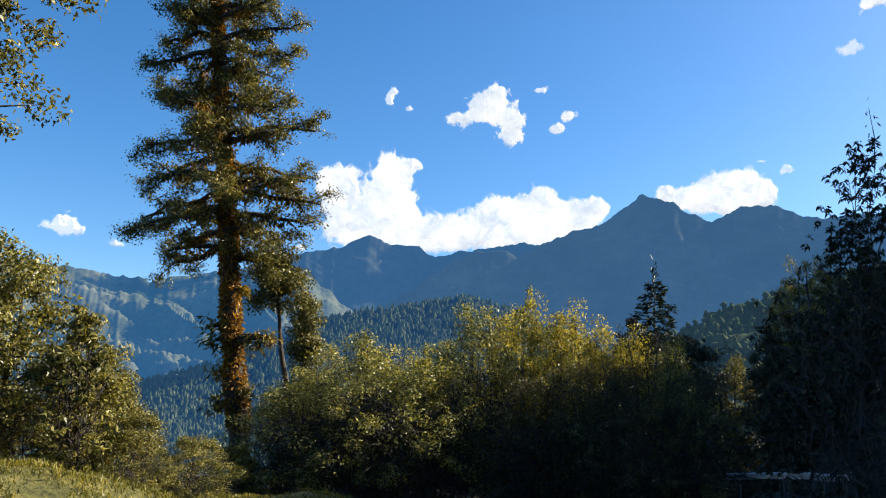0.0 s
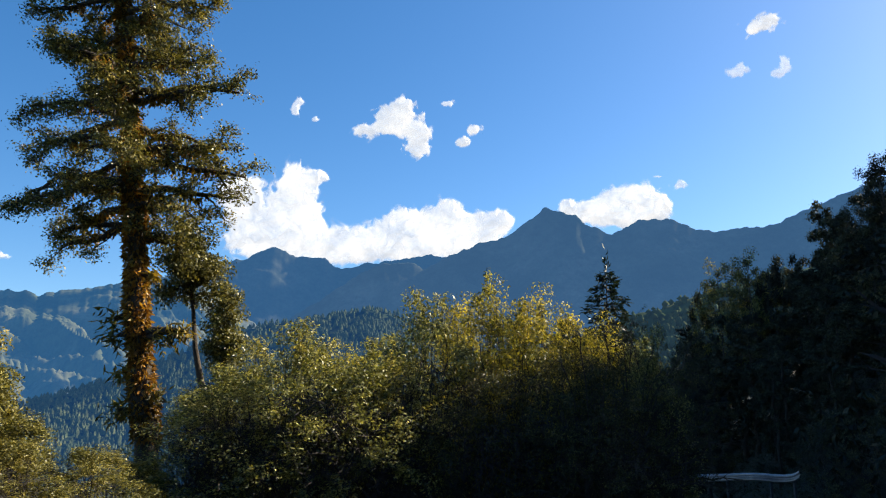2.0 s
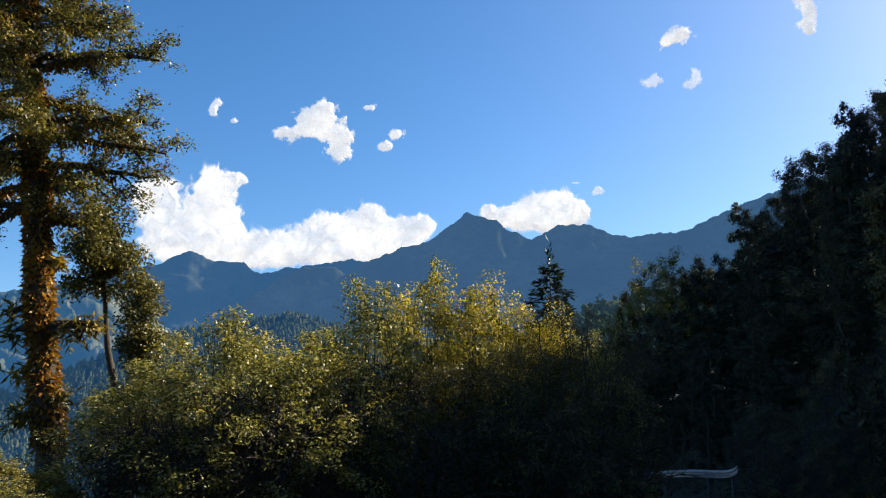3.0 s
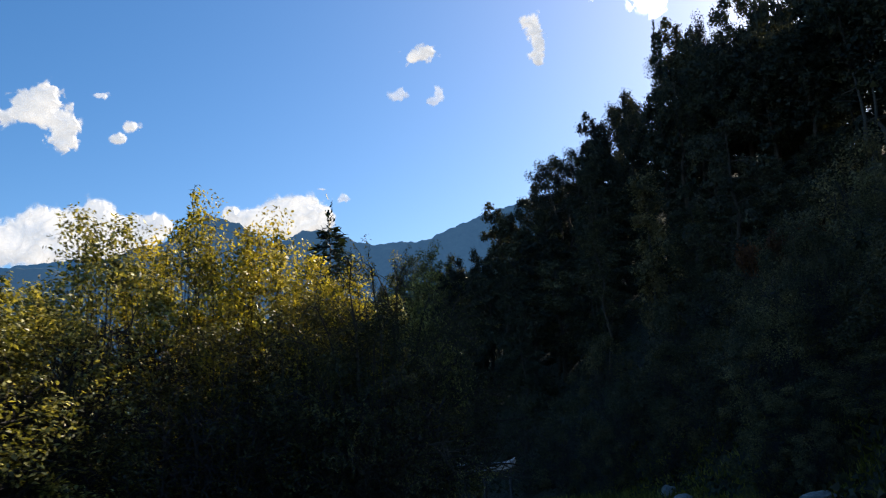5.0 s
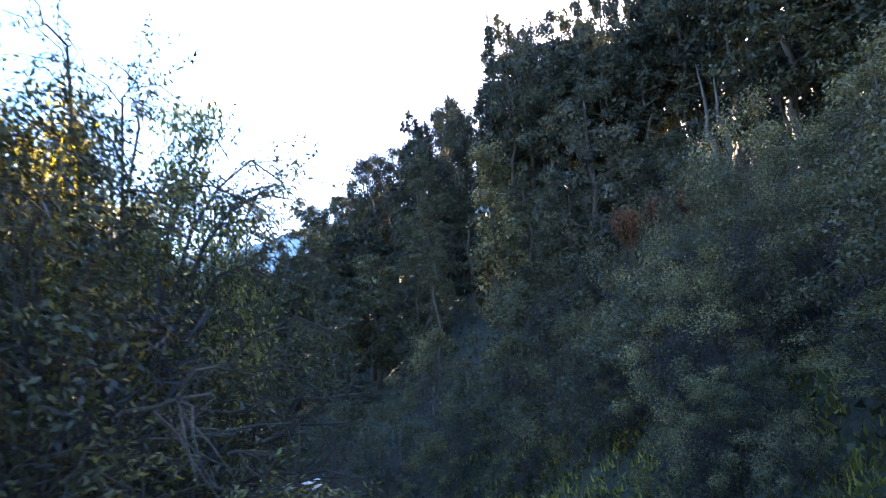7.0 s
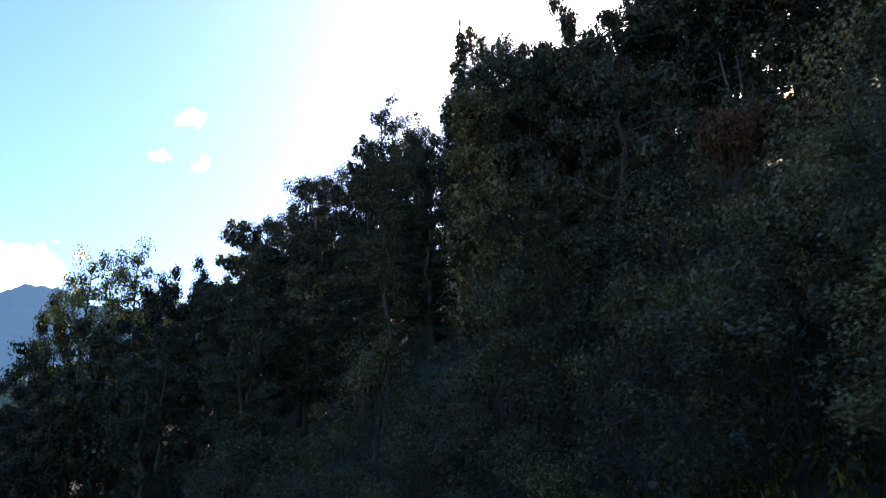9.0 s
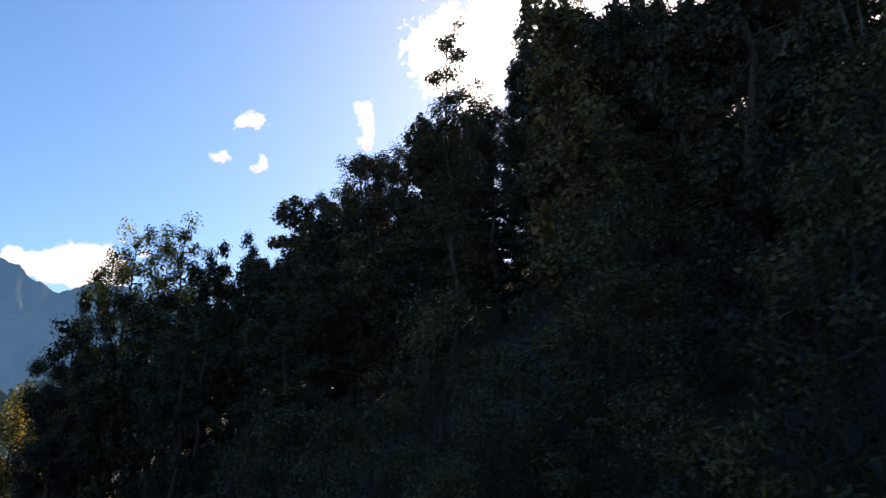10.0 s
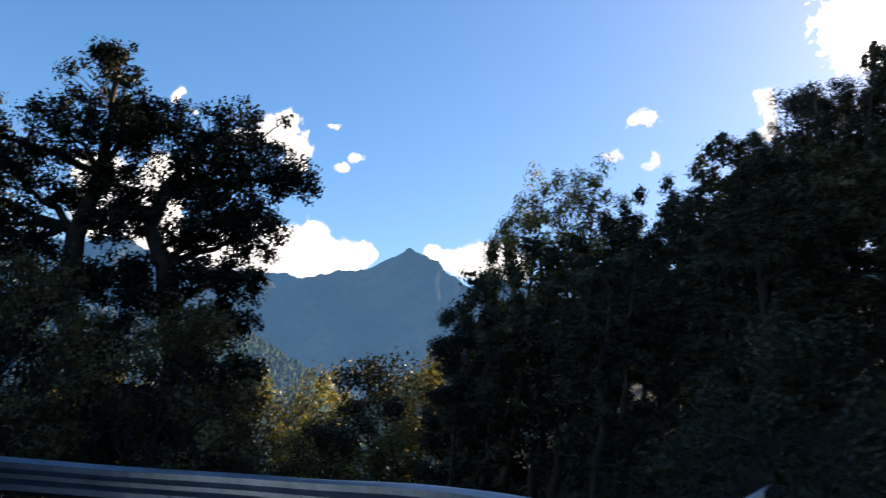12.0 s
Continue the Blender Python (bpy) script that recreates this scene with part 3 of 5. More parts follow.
def broadleaf(name, seed, height, spread, trunk_r, first, clumps, per, leaf, mat, bark, label, category="tree", group="", fork=1,
              shape="round", width=0.5, droop=0.15, clump_r=None, own_limbs=False, lean=(0.0, 0.0), gap=0.0, core=0, simple=False):
    """A broadleaved tree at the origin: bent tapered trunk, limbs and an uneven crown of leaf clumps."""
    rng = np.random.default_rng(seed)
    tree = thing(name, (0, 0, 0), label, category, group)
    wood, limbs, tips, radii = [], [], [], []
    tops = []
    for f in range(fork):
        a = rng.uniform(0, 6.28) + f * 6.28 / fork
        tilt = 0.0 if fork == 1 else spread * 0.45
        end = (lean[0] * height + tilt * math.cos(a), lean[1] * height + tilt * math.sin(a), height * rng.uniform(0.86, 0.95))
        path = bend(rng, (0.12 * math.cos(a) * (fork > 1), 0.12 * math.sin(a) * (fork > 1), -0.35), end, 8, 0.0, 0.018 * height)
        rad = [trunk_r * (1.25 if i == 0 else 1.0) * (1 - 0.88 * (i / 8) ** 1.1) for i in range(9)]
        wood.append(tube(path, rad, 8))
        tops.append(path)
    for c in range(clumps):
        path = tops[c % fork]
        t = first + (1 - first) * ((c + rng.uniform(0, 1)) / clumps) ** 0.9
        i = min(int(t * 8), 7)
        base = np.array(path[i]) + (np.array(path[i + 1]) - np.array(path[i])) * (t * 8 - i)
        tt = (t - first) / (1 - first)
        if shape == "round":
            reach = spread * (0.35 + 0.65 * math.sin(math.pi * min(0.14 + 0.8 * tt, 1.0)))
        elif shape == "column":
            reach = spread * (0.75 + 0.25 * math.sin(tt * 9 + seed)) * (1 - 0.55 * tt ** 3)
        else:
            reach = spread * (1.0 - 0.85 * tt)
        reach *= rng.uniform(0.45, 1.12)
        an = c * 2.399 + rng.uniform(-0.6, 0.6)
        rise = height * rng.uniform(-0.04, 0.09) if shape != "spread" else height * rng.uniform(0.0, 0.12)
        tip = base + np.array([math.cos(an) * reach, math.sin(an) * reach, rise])
        lp = bend(rng, base, tip, 3, 0.05 * reach, 0.05 * reach)
        r0 = max(trunk_r * 0.34 * (1 - 0.6 * t), 0.018)
        limbs.append(tube(lp, [r0, r0 * 0.7, r0 * 0.45, r0 * 0.15], 4))
        if rng.uniform() < gap:
            continue
        cr = (clump_r or spread * 0.34) * rng.uniform(0.7, 1.25)
        tips.append(tip), radii.append(cr)
        if reach > spread * 0.5:
            mid = base + (tip - base) * rng.uniform(0.4, 0.65) + rng.normal(size=3) * 0.12 * spread
            tips.append(mid), radii.append(cr * 0.8)
    for path in tops:
        tips.append(np.array(path[-1])), radii.append((clump_r or spread * 0.34) * 0.8)
    v, f = tubes(wood)
    mesh_ob("trunk", v, f, bark, tree, smooth=True)
    if own_limbs:
        for lv, lf in limbs:
            mesh_ob("limb", lv, lf, bark, tree, smooth=True)
    else:
        v, f = tubes(limbs)
        mesh_ob("brushwood", v, f, bark, tree, smooth=True)["kind"] = "stuff"
    pts, face = crown_points(rng, tips, radii, per)
    quads = [leaf_quads(rng, pts, leaf, width, droop, face=face)]
    if core:
        inner, face = crown_points(rng, tips, [r * 0.55 for r in radii], core)
        quads.append(leaf_quads(rng, inner, leaf * 1.7, 0.8, 0.0, face=face))
    quad_mesh("crown", np.concatenate(quads), mat, tree, simple=simple)
    return tree


def conifer(name, seed, height, spread, mat, label, group="", sparse=1.0, leaf=0.22):
    """A conifer: straight stem, whorls of drooping boughs with needle sprays."""
    rng = np.random.default_rng(seed)
    tree = thing(name, (0, 0, 0), label, "conifer", group)
    tv, tf = tube(bend(rng, (0, 0, -0.3), (0, 0, height), 8, 0, 0.05), [0.03 * height * 0.45 * (1 - 0.93 * i / 8) for i in range(9)], 7)
    mesh_ob("trunk", tv, tf, BARK, tree, smooth=True)
    boughs, pts, aims = [], [], []
    n = int(26 * sparse * height ** 0.6)
    for c in range(n):
        t = 0.12 + 0.86 * (c / n)
        reach = spread * (1 - t) ** 0.8 * rng.uniform(0.55, 1.15) + 0.12
        an = c * 2.399 + rng.uniform(-0.4, 0.4)
        d = np.array([math.cos(an), math.sin(an), 0])
        b = np.array([0, 0, t * height])
        tip = b + d * reach + np.array([0, 0, -0.18 * reach])
        boughs.append(tube(bend(rng, b, tip, 3, 0.08 * reach, 0.02), [0.03, 0.022, 0.014, 0.006], 4))
        k = int(60 * reach / spread + 22)
        s = rng.uniform(0.1, 1.05, k)[:, None]
        side = np.array([-d[1], d[0], 0])
        p = b + (tip - b) * s + side * rng.normal(size=(k, 1)) * 0.16 * reach * (1.15 - s) + np.array([0, 0, 1]) * rng.normal(size=(k, 1)) * 0.06
        pts.append(p)
        aims.append(np.repeat(d[None] * 1.2, k, 0))
    top = np.array([0, 0, height]) + rng.normal(size=(30, 3)) * np.array([0.05, 0.05, 0.25])
    pts.append(top), aims.append(np.repeat([[0, 0, 1.5]], 30, 0))
    v, f = tubes(boughs)
    mesh_ob("brushwood", v, f, BARK, tree)["kind"] = "stuff"
    quad_mesh("crown", leaf_quads(rng, np.concatenate(pts), leaf, 0.3, 0.25, 0.5, np.concatenate(aims)), mat, tree)
    return tree


def shrub(name, seed, height, spread, stems, leaves, leaf, mat, label, group="", bark=None, width=0.45, low=0.1, droop=0.1, whorl=False, simple=False,
          clumps=60, clump_r=0.24, shoots=5, bulge=0.45, heart=1800):
    """A bush: stems that fan out from the root into uneven leaf clumps, with thin shoots above them."""
    rng = np.random.default_rng(seed)
    bush = thing(name, (0, 0, 0), label, "shrub", group)
    wood, pts, aims = [], [], []
    per = leaves // clumps
    ends = []
    for s in range(stems):
        an = s * 2.399 + rng.uniform(-0.5, 0.5)
        rr = spread * math.sqrt((s + 0.5) / stems) * 0.7
        tip = np.array([rr * math.cos(an), rr * math.sin(an), height * (1 - 0.35 * (rr / spread) ** 2) * rng.uniform(0.7, 0.95)])
        path = bend(rng, (0.25 * rr * math.cos(an), 0.25 * rr * math.sin(an), -0.3), tip, 6, 0.0, 0.03 * height)
        wood.append(tube(path, [0.017 * (1 - 0.85 * i / 6) * height / 4 for i in range(7)], 5))
        ends.append(path)
    for c in range(clumps):
        h = low + (1 - low) * ((c + rng.uniform(0, 1)) / clumps)
        env = spread * max(math.sin(math.pi * min(bulge * 0.35 + 0.9 * h, 0.97)), 0.15) ** 0.7
        an = c * 2.399 + rng.uniform(-0.5, 0.5)
        rr = env * math.sqrt(rng.uniform(0.2, 1.0))
        p = np.array([rr * math.cos(an), rr * math.sin(an), h * height * rng.uniform(0.9, 1.0)])
        path = min(ends, key=lambda q: np.linalg.norm(q[min(int(h * 5), 5)][:2] - p[:2]))
        b = path[max(min(int(h * 6) - 1, 5), 0)]
        wood.append(tube(bend(rng, b, p, 3, 0.05, 0.04), [0.011, 0.009, 0.006, 0.003], 4))
        r = spread * clump_r * rng.uniform(0.65, 1.35)
        if whorl:
            for _ in range(max(2, per // 9)):
                q = p + in_ball(rng, 1)[0] * r
                a = np.arange(9) * 0.7 + rng.uniform(0, 6)
                pts.append(np.repeat(q[None], 9, 0) + rng.normal(size=(9, 3)) * 0.01)
                aims.append(np.stack([np.cos(a), np.sin(a), np.full(9, -0.5)], 1) * 1.6)
        else:
            k = int(per * rng.uniform(0.6, 1.3))
            off = in_ball(rng, k, 0.85)
            pts.append(p + off * r)
            aims.append(unit(off))
        if c > clumps * 0.45 and c % max(1, clumps // (2 * shoots)) == 0:
            e = p + np.array([rng.normal() * 0.12, rng.normal() * 0.12, 1.0]) * height * rng.uniform(0.07, 0.15)
            wood.append(tube(bend(rng, p, e, 2, 0.0, 0.02), [0.009, 0.006, 0.003], 4))
            k = 26
            off = rng.normal(size=(k, 3))
            pts.append(p + (e - p) * rng.uniform(0.2, 1.0, k)[:, None] + off * 0.035)
            aims.append(unit(off))
    v, f = tubes(wood)
    mesh_ob("brushwood", v, f, bark or BARK, bush)["kind"] = "stuff"
    pts, aims = np.concatenate(pts), np.concatenate(aims)
    if whorl:
        quads = leaf_quads(rng, pts, leaf, width, droop, 0.7, aims)
    else:
        quads = leaf_quads(rng, pts, leaf, width, droop, face=aims)
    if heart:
        # a dense twig tangle inside, coloured dark to paint shade in the heart
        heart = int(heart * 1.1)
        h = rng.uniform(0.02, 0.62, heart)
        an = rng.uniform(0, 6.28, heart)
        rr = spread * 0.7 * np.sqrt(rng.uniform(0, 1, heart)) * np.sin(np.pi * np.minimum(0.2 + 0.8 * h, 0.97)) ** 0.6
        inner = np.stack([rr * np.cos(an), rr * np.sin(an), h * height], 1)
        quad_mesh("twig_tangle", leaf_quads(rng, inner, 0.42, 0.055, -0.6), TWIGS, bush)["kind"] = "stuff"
    quad_mesh("foliage", quads, mat, bush, simple=simple)
    return bush


def place(ob, x, y, turn=0.0, size=1.0, sink=0.05, tall=None):
    """Set a thing built at the origin on the ground."""
    s = (size, size, tall if tall else size)
    ob.matrix_world = pose(x, y, ground_z(x, y) - sink, 0, 0, turn) @ Matrix.Diagonal((*s, 1))
    return ob


def again(ob, x, y, turn=0.0, size=1.0, sink=0.05, tall=None, label=""):
    s = (size, size, tall if tall else size)
    keep = ob.matrix_basis.copy()
    ob.matrix_basis = Matrix.Identity(4)
    c = copy_thing(ob, pose(x, y, ground_z(x, y) - sink, 0, 0, turn) @ Matrix.Diagonal((*s, 1)))
    ob.matrix_basis = keep
    if label:
        c["label"] = label
    return c


# the tall moss-hung tree beside the road
def twig_sprays(rng, b, e, count, length, leaves, start=0.25, drop=0.0):
    """Fine twigs along a limb from b to e, and the leaf places strung along them: tubes, points, ways out."""
    wood, pts, face = [], [], []
    d = unit(e - b)
    for _ in range(count):
        s = rng.uniform(start, 1.04)
        p = b + (e - b) * s
        way = unit(d * 0.55 + rng.normal(size=3) * np.array([0.75, 0.75, 0.6]) + np.array([0, 0, 0.12 - drop]))
        ln = length * rng.uniform(0.5, 1.2)
        q = p + way * ln
        wood.append(tube(bend(rng, p, q, 2, 0.04, 0.03), [0.012, 0.008, 0.003], 3))
        k = int(leaves * rng.uniform(0.6, 1.4))
        t = rng.uniform(0.2, 1.05, k)[:, None]
        off = rng.normal(size=(k, 3)) * np.array([0.1, 0.1, 0.07])
        pts.append(p + (q - p) * t + off)
        face.append(unit(off + np.array([0, 0, 0.05])))
    return wood, pts, face


def tall_tree():
    rng = np.random.default_rng(21)
    x, y = -10.35, 19.5
    z0 = ground_z(x, y) - 0.1
    tree = thing("tall_oak_tree", (x, y, z0), "tall old oak hung with moss and ferns, sunlit on one side", "tree")
    # the stem leans away from the road: height over the road's start, sideways
    lean_z, lean_x = (-2.6, -1.4, -0.3, 1.3, 2.4, 3.7, 5.3, 7.4, 10.1, 11.8, 14.2), (0.05, -0.04, -0.21, -0.5, -0.68, -0.84, -1.02, -1.36, -1.78, -2.02, -2.3)

    def stem(z):
        return np.array([float(np.interp(z, lean_z, lean_x)), 0.0, z - z0])

    zs = np.linspace(-2.5, 14.2, 24)
    path = [stem(z) + rng.normal(size=3) * np.array([0.03, 0.03, 0.0]) for z in zs]
    rad = [(0.31 if i < 2 else 0.26) * (1 - 0.84 * i / 23) + 0.03 + 0.02 * math.sin(i * 2.1) for i in range(24)]
    mesh_ob("trunk", *tube(path, rad, 12), BARK, tree, smooth=True)
    twigs, pts, face, hang, hang_aim, fern, fern_aim = [], [], [], [], [], [], []
    # limbs: start height, reach across, reach in depth, end height
    spec = [(13.2, 0.9, 0.4, 13.6), (13.0, -1.0, -0.3, 13.4), (12.4, 1.4, -0.6, 12.7), (12.3, -1.3, 0.5, 12.6), (11.6, 1.6, 0.2, 11.9), (11.3, 2.0, -0.5, 11.5), (10.7, 2.3, 0.3, 11.0), (10.4, 2.1, 0.9, 10.4),
            (11.5, -1.3, -0.4, 11.6), (10.9, -1.9, 0.2, 10.9), (10.3, -1.8, -0.5, 9.8), (10.2, -1.2, 0.7, 9.5), (9.7, 1.5, -0.6, 9.4), (9.3, -1.3, 0.5, 9.0), (8.9, 1.4, 0.7, 8.8), (8.7, -1.3, -0.6, 8.5),
            (8.4, 1.9, -0.3, 8.3), (8.1, -1.3, 0.5, 8.1), (7.8, 2.8, 0.2, 7.7), (7.5, 2.3, -0.8, 7.3), (7.4, -2.4, -0.3, 7.4), (7.1, -2.3, 0.6, 6.7), (6.8, 1.8, 0.8, 6.5), (6.5, -1.9, -0.8, 6.2),
            (6.2, 2.5, -0.2, 6.1), (5.9, 2.7, 0.4, 5.6), (5.9, -2.8, 0.1, 5.3), (5.5, -2.7, -0.6, 4.8), (5.2, 2.2, 0.5, 5.1), (5.0, -2.3, 0.6, 4.4), (4.9, 1.7, -0.7, 4.6), (4.4, -1.6, -0.2, 3.9), (4.2, 1.0, 0.3, 4.1),
            (12.0, 0.3, 1.3, 12.1), (11.0, -0.3, -1.4, 11.0), (9.8, 0.5, 1.4, 9.9), (8.3, -0.4, -1.5, 8.2), (7.6, 0.5, -1.7, 7.5), (6.7, -0.6, 1.6, 6.6), (6.0, 0.6, -1.8, 5.7), (5.4, -0.5, 1.6, 5.2), (5.2, -0.4, -1.5, 4.8), (7.0, 0.3, -1.4, 6.9)]
    for za, dx, dy, zb in spec:
        b = stem(za)
        e = np.array([b[0] + dx, dy, zb - z0])
        ln = float(np.linalg.norm(e - b))
        lp = bend(rng, b, e, 6, 0.1 if za > 5 else -0.1, 0.06)
        mesh_ob("limb", *tube(lp, [0.1 * (1 - 0.85 * k / 6) + 0.012 for k in range(7)], 6), BARK, tree, smooth=True)
        boughs = [(np.array(lp[3]), np.array(lp[6]), 5)]
        for s in (0.25, 0.42, 0.58, 0.74, 0.88):
            p = b + (e - b) * s
            side = np.array([-(e - b)[1], (e - b)[0], 0.0]) / ln * rng.choice([-1, 1])
            q = p + unit((e - b) / ln * 0.7 + side * rng.uniform(0.2, 0.9) + np.array([0, 0, rng.uniform(-0.9, 0.75)])) * rng.uniform(0.55, 0.95)
            twigs.append(tube(bend(rng, p, q, 3, 0.04, 0.04), [0.035, 0.026, 0.016, 0.008], 4))
            boughs.append((p + (q - p) * 0.25, q, 6))
        for p, q, k in boughs:
            w, p, f = twig_sprays(rng, p, q, k + 1, 0.36, 46, 0.1, 0.08)
            twigs += w
            pts += p
            face += f
        n = int(70 * ln)
        s = rng.uniform(0.0, 0.7, n)[:, None]
        hang.append(b + (e - b) * s + rng.normal(size=(n, 3)) * 0.06)
        hang_aim.append(np.repeat([[0, 0, -1.5]], n, 0))
        if rng.uniform() < 0.35:
            fern.append(np.repeat((b + (e - b) * 0.25)[None], 22, 0) + rng.normal(size=(22, 3)) * 0.08)
            fern_aim.append(np.repeat((unit(e - b) * 0.8 + np.array([0, 0, -0.5]))[None], 22, 0))
    mesh_ob("brushwood", *tubes(twigs), BARK, tree)["kind"] = "stuff"
    # leafy shoots close round the stem
    for z in np.arange(4.6, 13.6, 0.17):
        c = stem(z) + rng.normal(size=3) * np.array([0.42, 0.42, 0.1])
        off = in_ball(rng, 150, 0.8)
        pts.append(c + off * 0.4)
        face.append(unit(off))
    quad_mesh("crown", leaf_quads(rng, np.concatenate(pts), 0.08, 0.52, 0.1, face=np.concatenate(face)), LEAF_TALL, tree, "small olive-green leaves")
    # moss clothing the stem in lumps
    n = 9000
    z = rng.uniform(-0.6, 12.5, n)
    a = rng.uniform(0, 2 * math.pi, n)
    c = np.stack([np.interp(z, lean_z, lean_x), np.zeros(n), z - z0], 1)
    rr = np.interp(z, zs, rad)
    lumps = np.where(np.sin(z * 4.1 + 2 * np.sin(a)) + 0.5 * np.sin(z * 9.3 + a) > 0.1, 1.0, 0.5)
    out = np.stack([np.cos(a), np.sin(a), np.zeros(n)], 1)
    hang.append(c + out * (rr * 0.92 + 0.02)[:, None])
    hang_aim.append(out * (0.9 * lumps)[:, None] + np.array([0, 0, -0.7]))
    quad_mesh("moss", leaf_quads(rng, np.concatenate(hang), 0.16, 0.36, 0.2, 0.6, np.concatenate(hang_aim)), MOSS, tree, "rust-brown hanging moss")
    # fern tufts on short mossy stubs: height, across, size
    for z, dx, k in ((1.75, 0.85, 1.0), (1.8, 1.15, 0.9), (1.65, 0.6, 1.0), (2.1, -0.5, 1.1), (1.7, -0.45, 0.9), (0.0, -0.6, 1.0), (0.05, -0.35, 0.8), (0.9, -0.35, 0.8), (0.4, 0.4, 0.7), (3.1, 0.5, 0.5), (9.5, 0.5, 1.2), (9.9, 0.9, 1.1), (4.3, -1.0, 1.0), (4.4, 0.2, 0.9)):
        b = stem(z)
        e = b + np.array([dx, -0.15, 0.05])
        if abs(dx) > 0.4:
            mesh_ob("limb", *tube(bend(rng, b, e, 3, 0.05, 0.02), [0.1, 0.085, 0.07, 0.04], 6), BARK, tree, smooth=True)
        fern.append(e + rng.normal(size=(80, 3)) * 0.13 * k)
        fern_aim.append(np.repeat((np.array([0.5 * np.sign(dx), -0.1, -0.35]))[None], 80, 0))
    for p, a in zip(fern, fern_aim):
        quad_mesh("fern_tuft", leaf_quads(rng, p, 0.24, 0.2, 0.5, 0.9, a), FERN, tree, "yellow-green fern tuft")["kind"] = "stuff"
    return tree


tall_tree()

# small companions of the tall tree
t2 = broadleaf("oak_tree", 31, 6.9, 0.78, 0.15, 0.8, 20, 330, 0.095, LEAF_TALL, BARK, "slender leaning oak with a small tufted crown", shape="round", clump_r=0.42, lean=(-0.2, 0.0))
place(t2, -10.2, 22.9, tall=(5.3 - ground_z(-10.2, 22.9)) / 6.5)
t3 = broadleaf("oak_tree", 32, 5.6, 0.5, 0.17, 0.42, 26, 300, 0.095, LEAF_TALL, BARK, "stumpy oak overgrown with leafy shoots", shape="column", clump_r=0.36)
place(t3, -10.2, 22.6, tall=(3.5 - ground_z(-10.2, 22.6)) / 5.6)

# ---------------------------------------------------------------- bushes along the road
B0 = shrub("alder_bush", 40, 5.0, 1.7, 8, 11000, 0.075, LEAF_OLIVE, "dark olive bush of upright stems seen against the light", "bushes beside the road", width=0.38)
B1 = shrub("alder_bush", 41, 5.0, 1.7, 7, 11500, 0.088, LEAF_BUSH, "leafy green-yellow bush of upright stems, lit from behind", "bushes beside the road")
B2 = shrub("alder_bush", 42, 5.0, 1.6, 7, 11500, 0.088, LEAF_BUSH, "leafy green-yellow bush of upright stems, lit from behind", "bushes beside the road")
B3 = shrub("alder_bush", 43, 5.0, 1.6, 7, 12000, 0.082, LEAF_GOLD, "yellow bush of upright stems, its leaves coloured for the sun", "bushes beside the road")
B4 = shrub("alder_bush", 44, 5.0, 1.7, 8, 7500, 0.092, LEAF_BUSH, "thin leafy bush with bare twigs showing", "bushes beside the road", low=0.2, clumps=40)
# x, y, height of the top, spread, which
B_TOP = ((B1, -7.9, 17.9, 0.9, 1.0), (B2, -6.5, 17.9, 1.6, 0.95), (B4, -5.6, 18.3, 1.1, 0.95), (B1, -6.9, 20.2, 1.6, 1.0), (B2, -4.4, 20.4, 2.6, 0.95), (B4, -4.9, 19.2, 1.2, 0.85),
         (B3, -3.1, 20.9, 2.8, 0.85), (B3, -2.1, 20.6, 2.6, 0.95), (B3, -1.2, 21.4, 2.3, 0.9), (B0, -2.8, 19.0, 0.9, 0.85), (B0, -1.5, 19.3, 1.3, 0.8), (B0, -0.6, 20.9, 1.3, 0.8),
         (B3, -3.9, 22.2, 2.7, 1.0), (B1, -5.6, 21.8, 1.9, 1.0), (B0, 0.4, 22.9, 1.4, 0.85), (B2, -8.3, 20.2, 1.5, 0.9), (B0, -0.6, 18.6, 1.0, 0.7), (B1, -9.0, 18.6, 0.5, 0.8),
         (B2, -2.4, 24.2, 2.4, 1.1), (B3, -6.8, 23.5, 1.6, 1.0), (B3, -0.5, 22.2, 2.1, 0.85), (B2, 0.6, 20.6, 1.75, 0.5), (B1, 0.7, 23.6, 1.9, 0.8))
used = set()
for i, (b, x, y, top, w) in enumerate(B_TOP):
    z = ground_z(x, y)
    tall = (top - z) / 4.75
    if b.name in used:
        again(b, x, y, i * 77.0, w, tall=tall)
    else:
        place(b, x, y, i * 77.0, w, tall=tall)
        used.add(b.name)

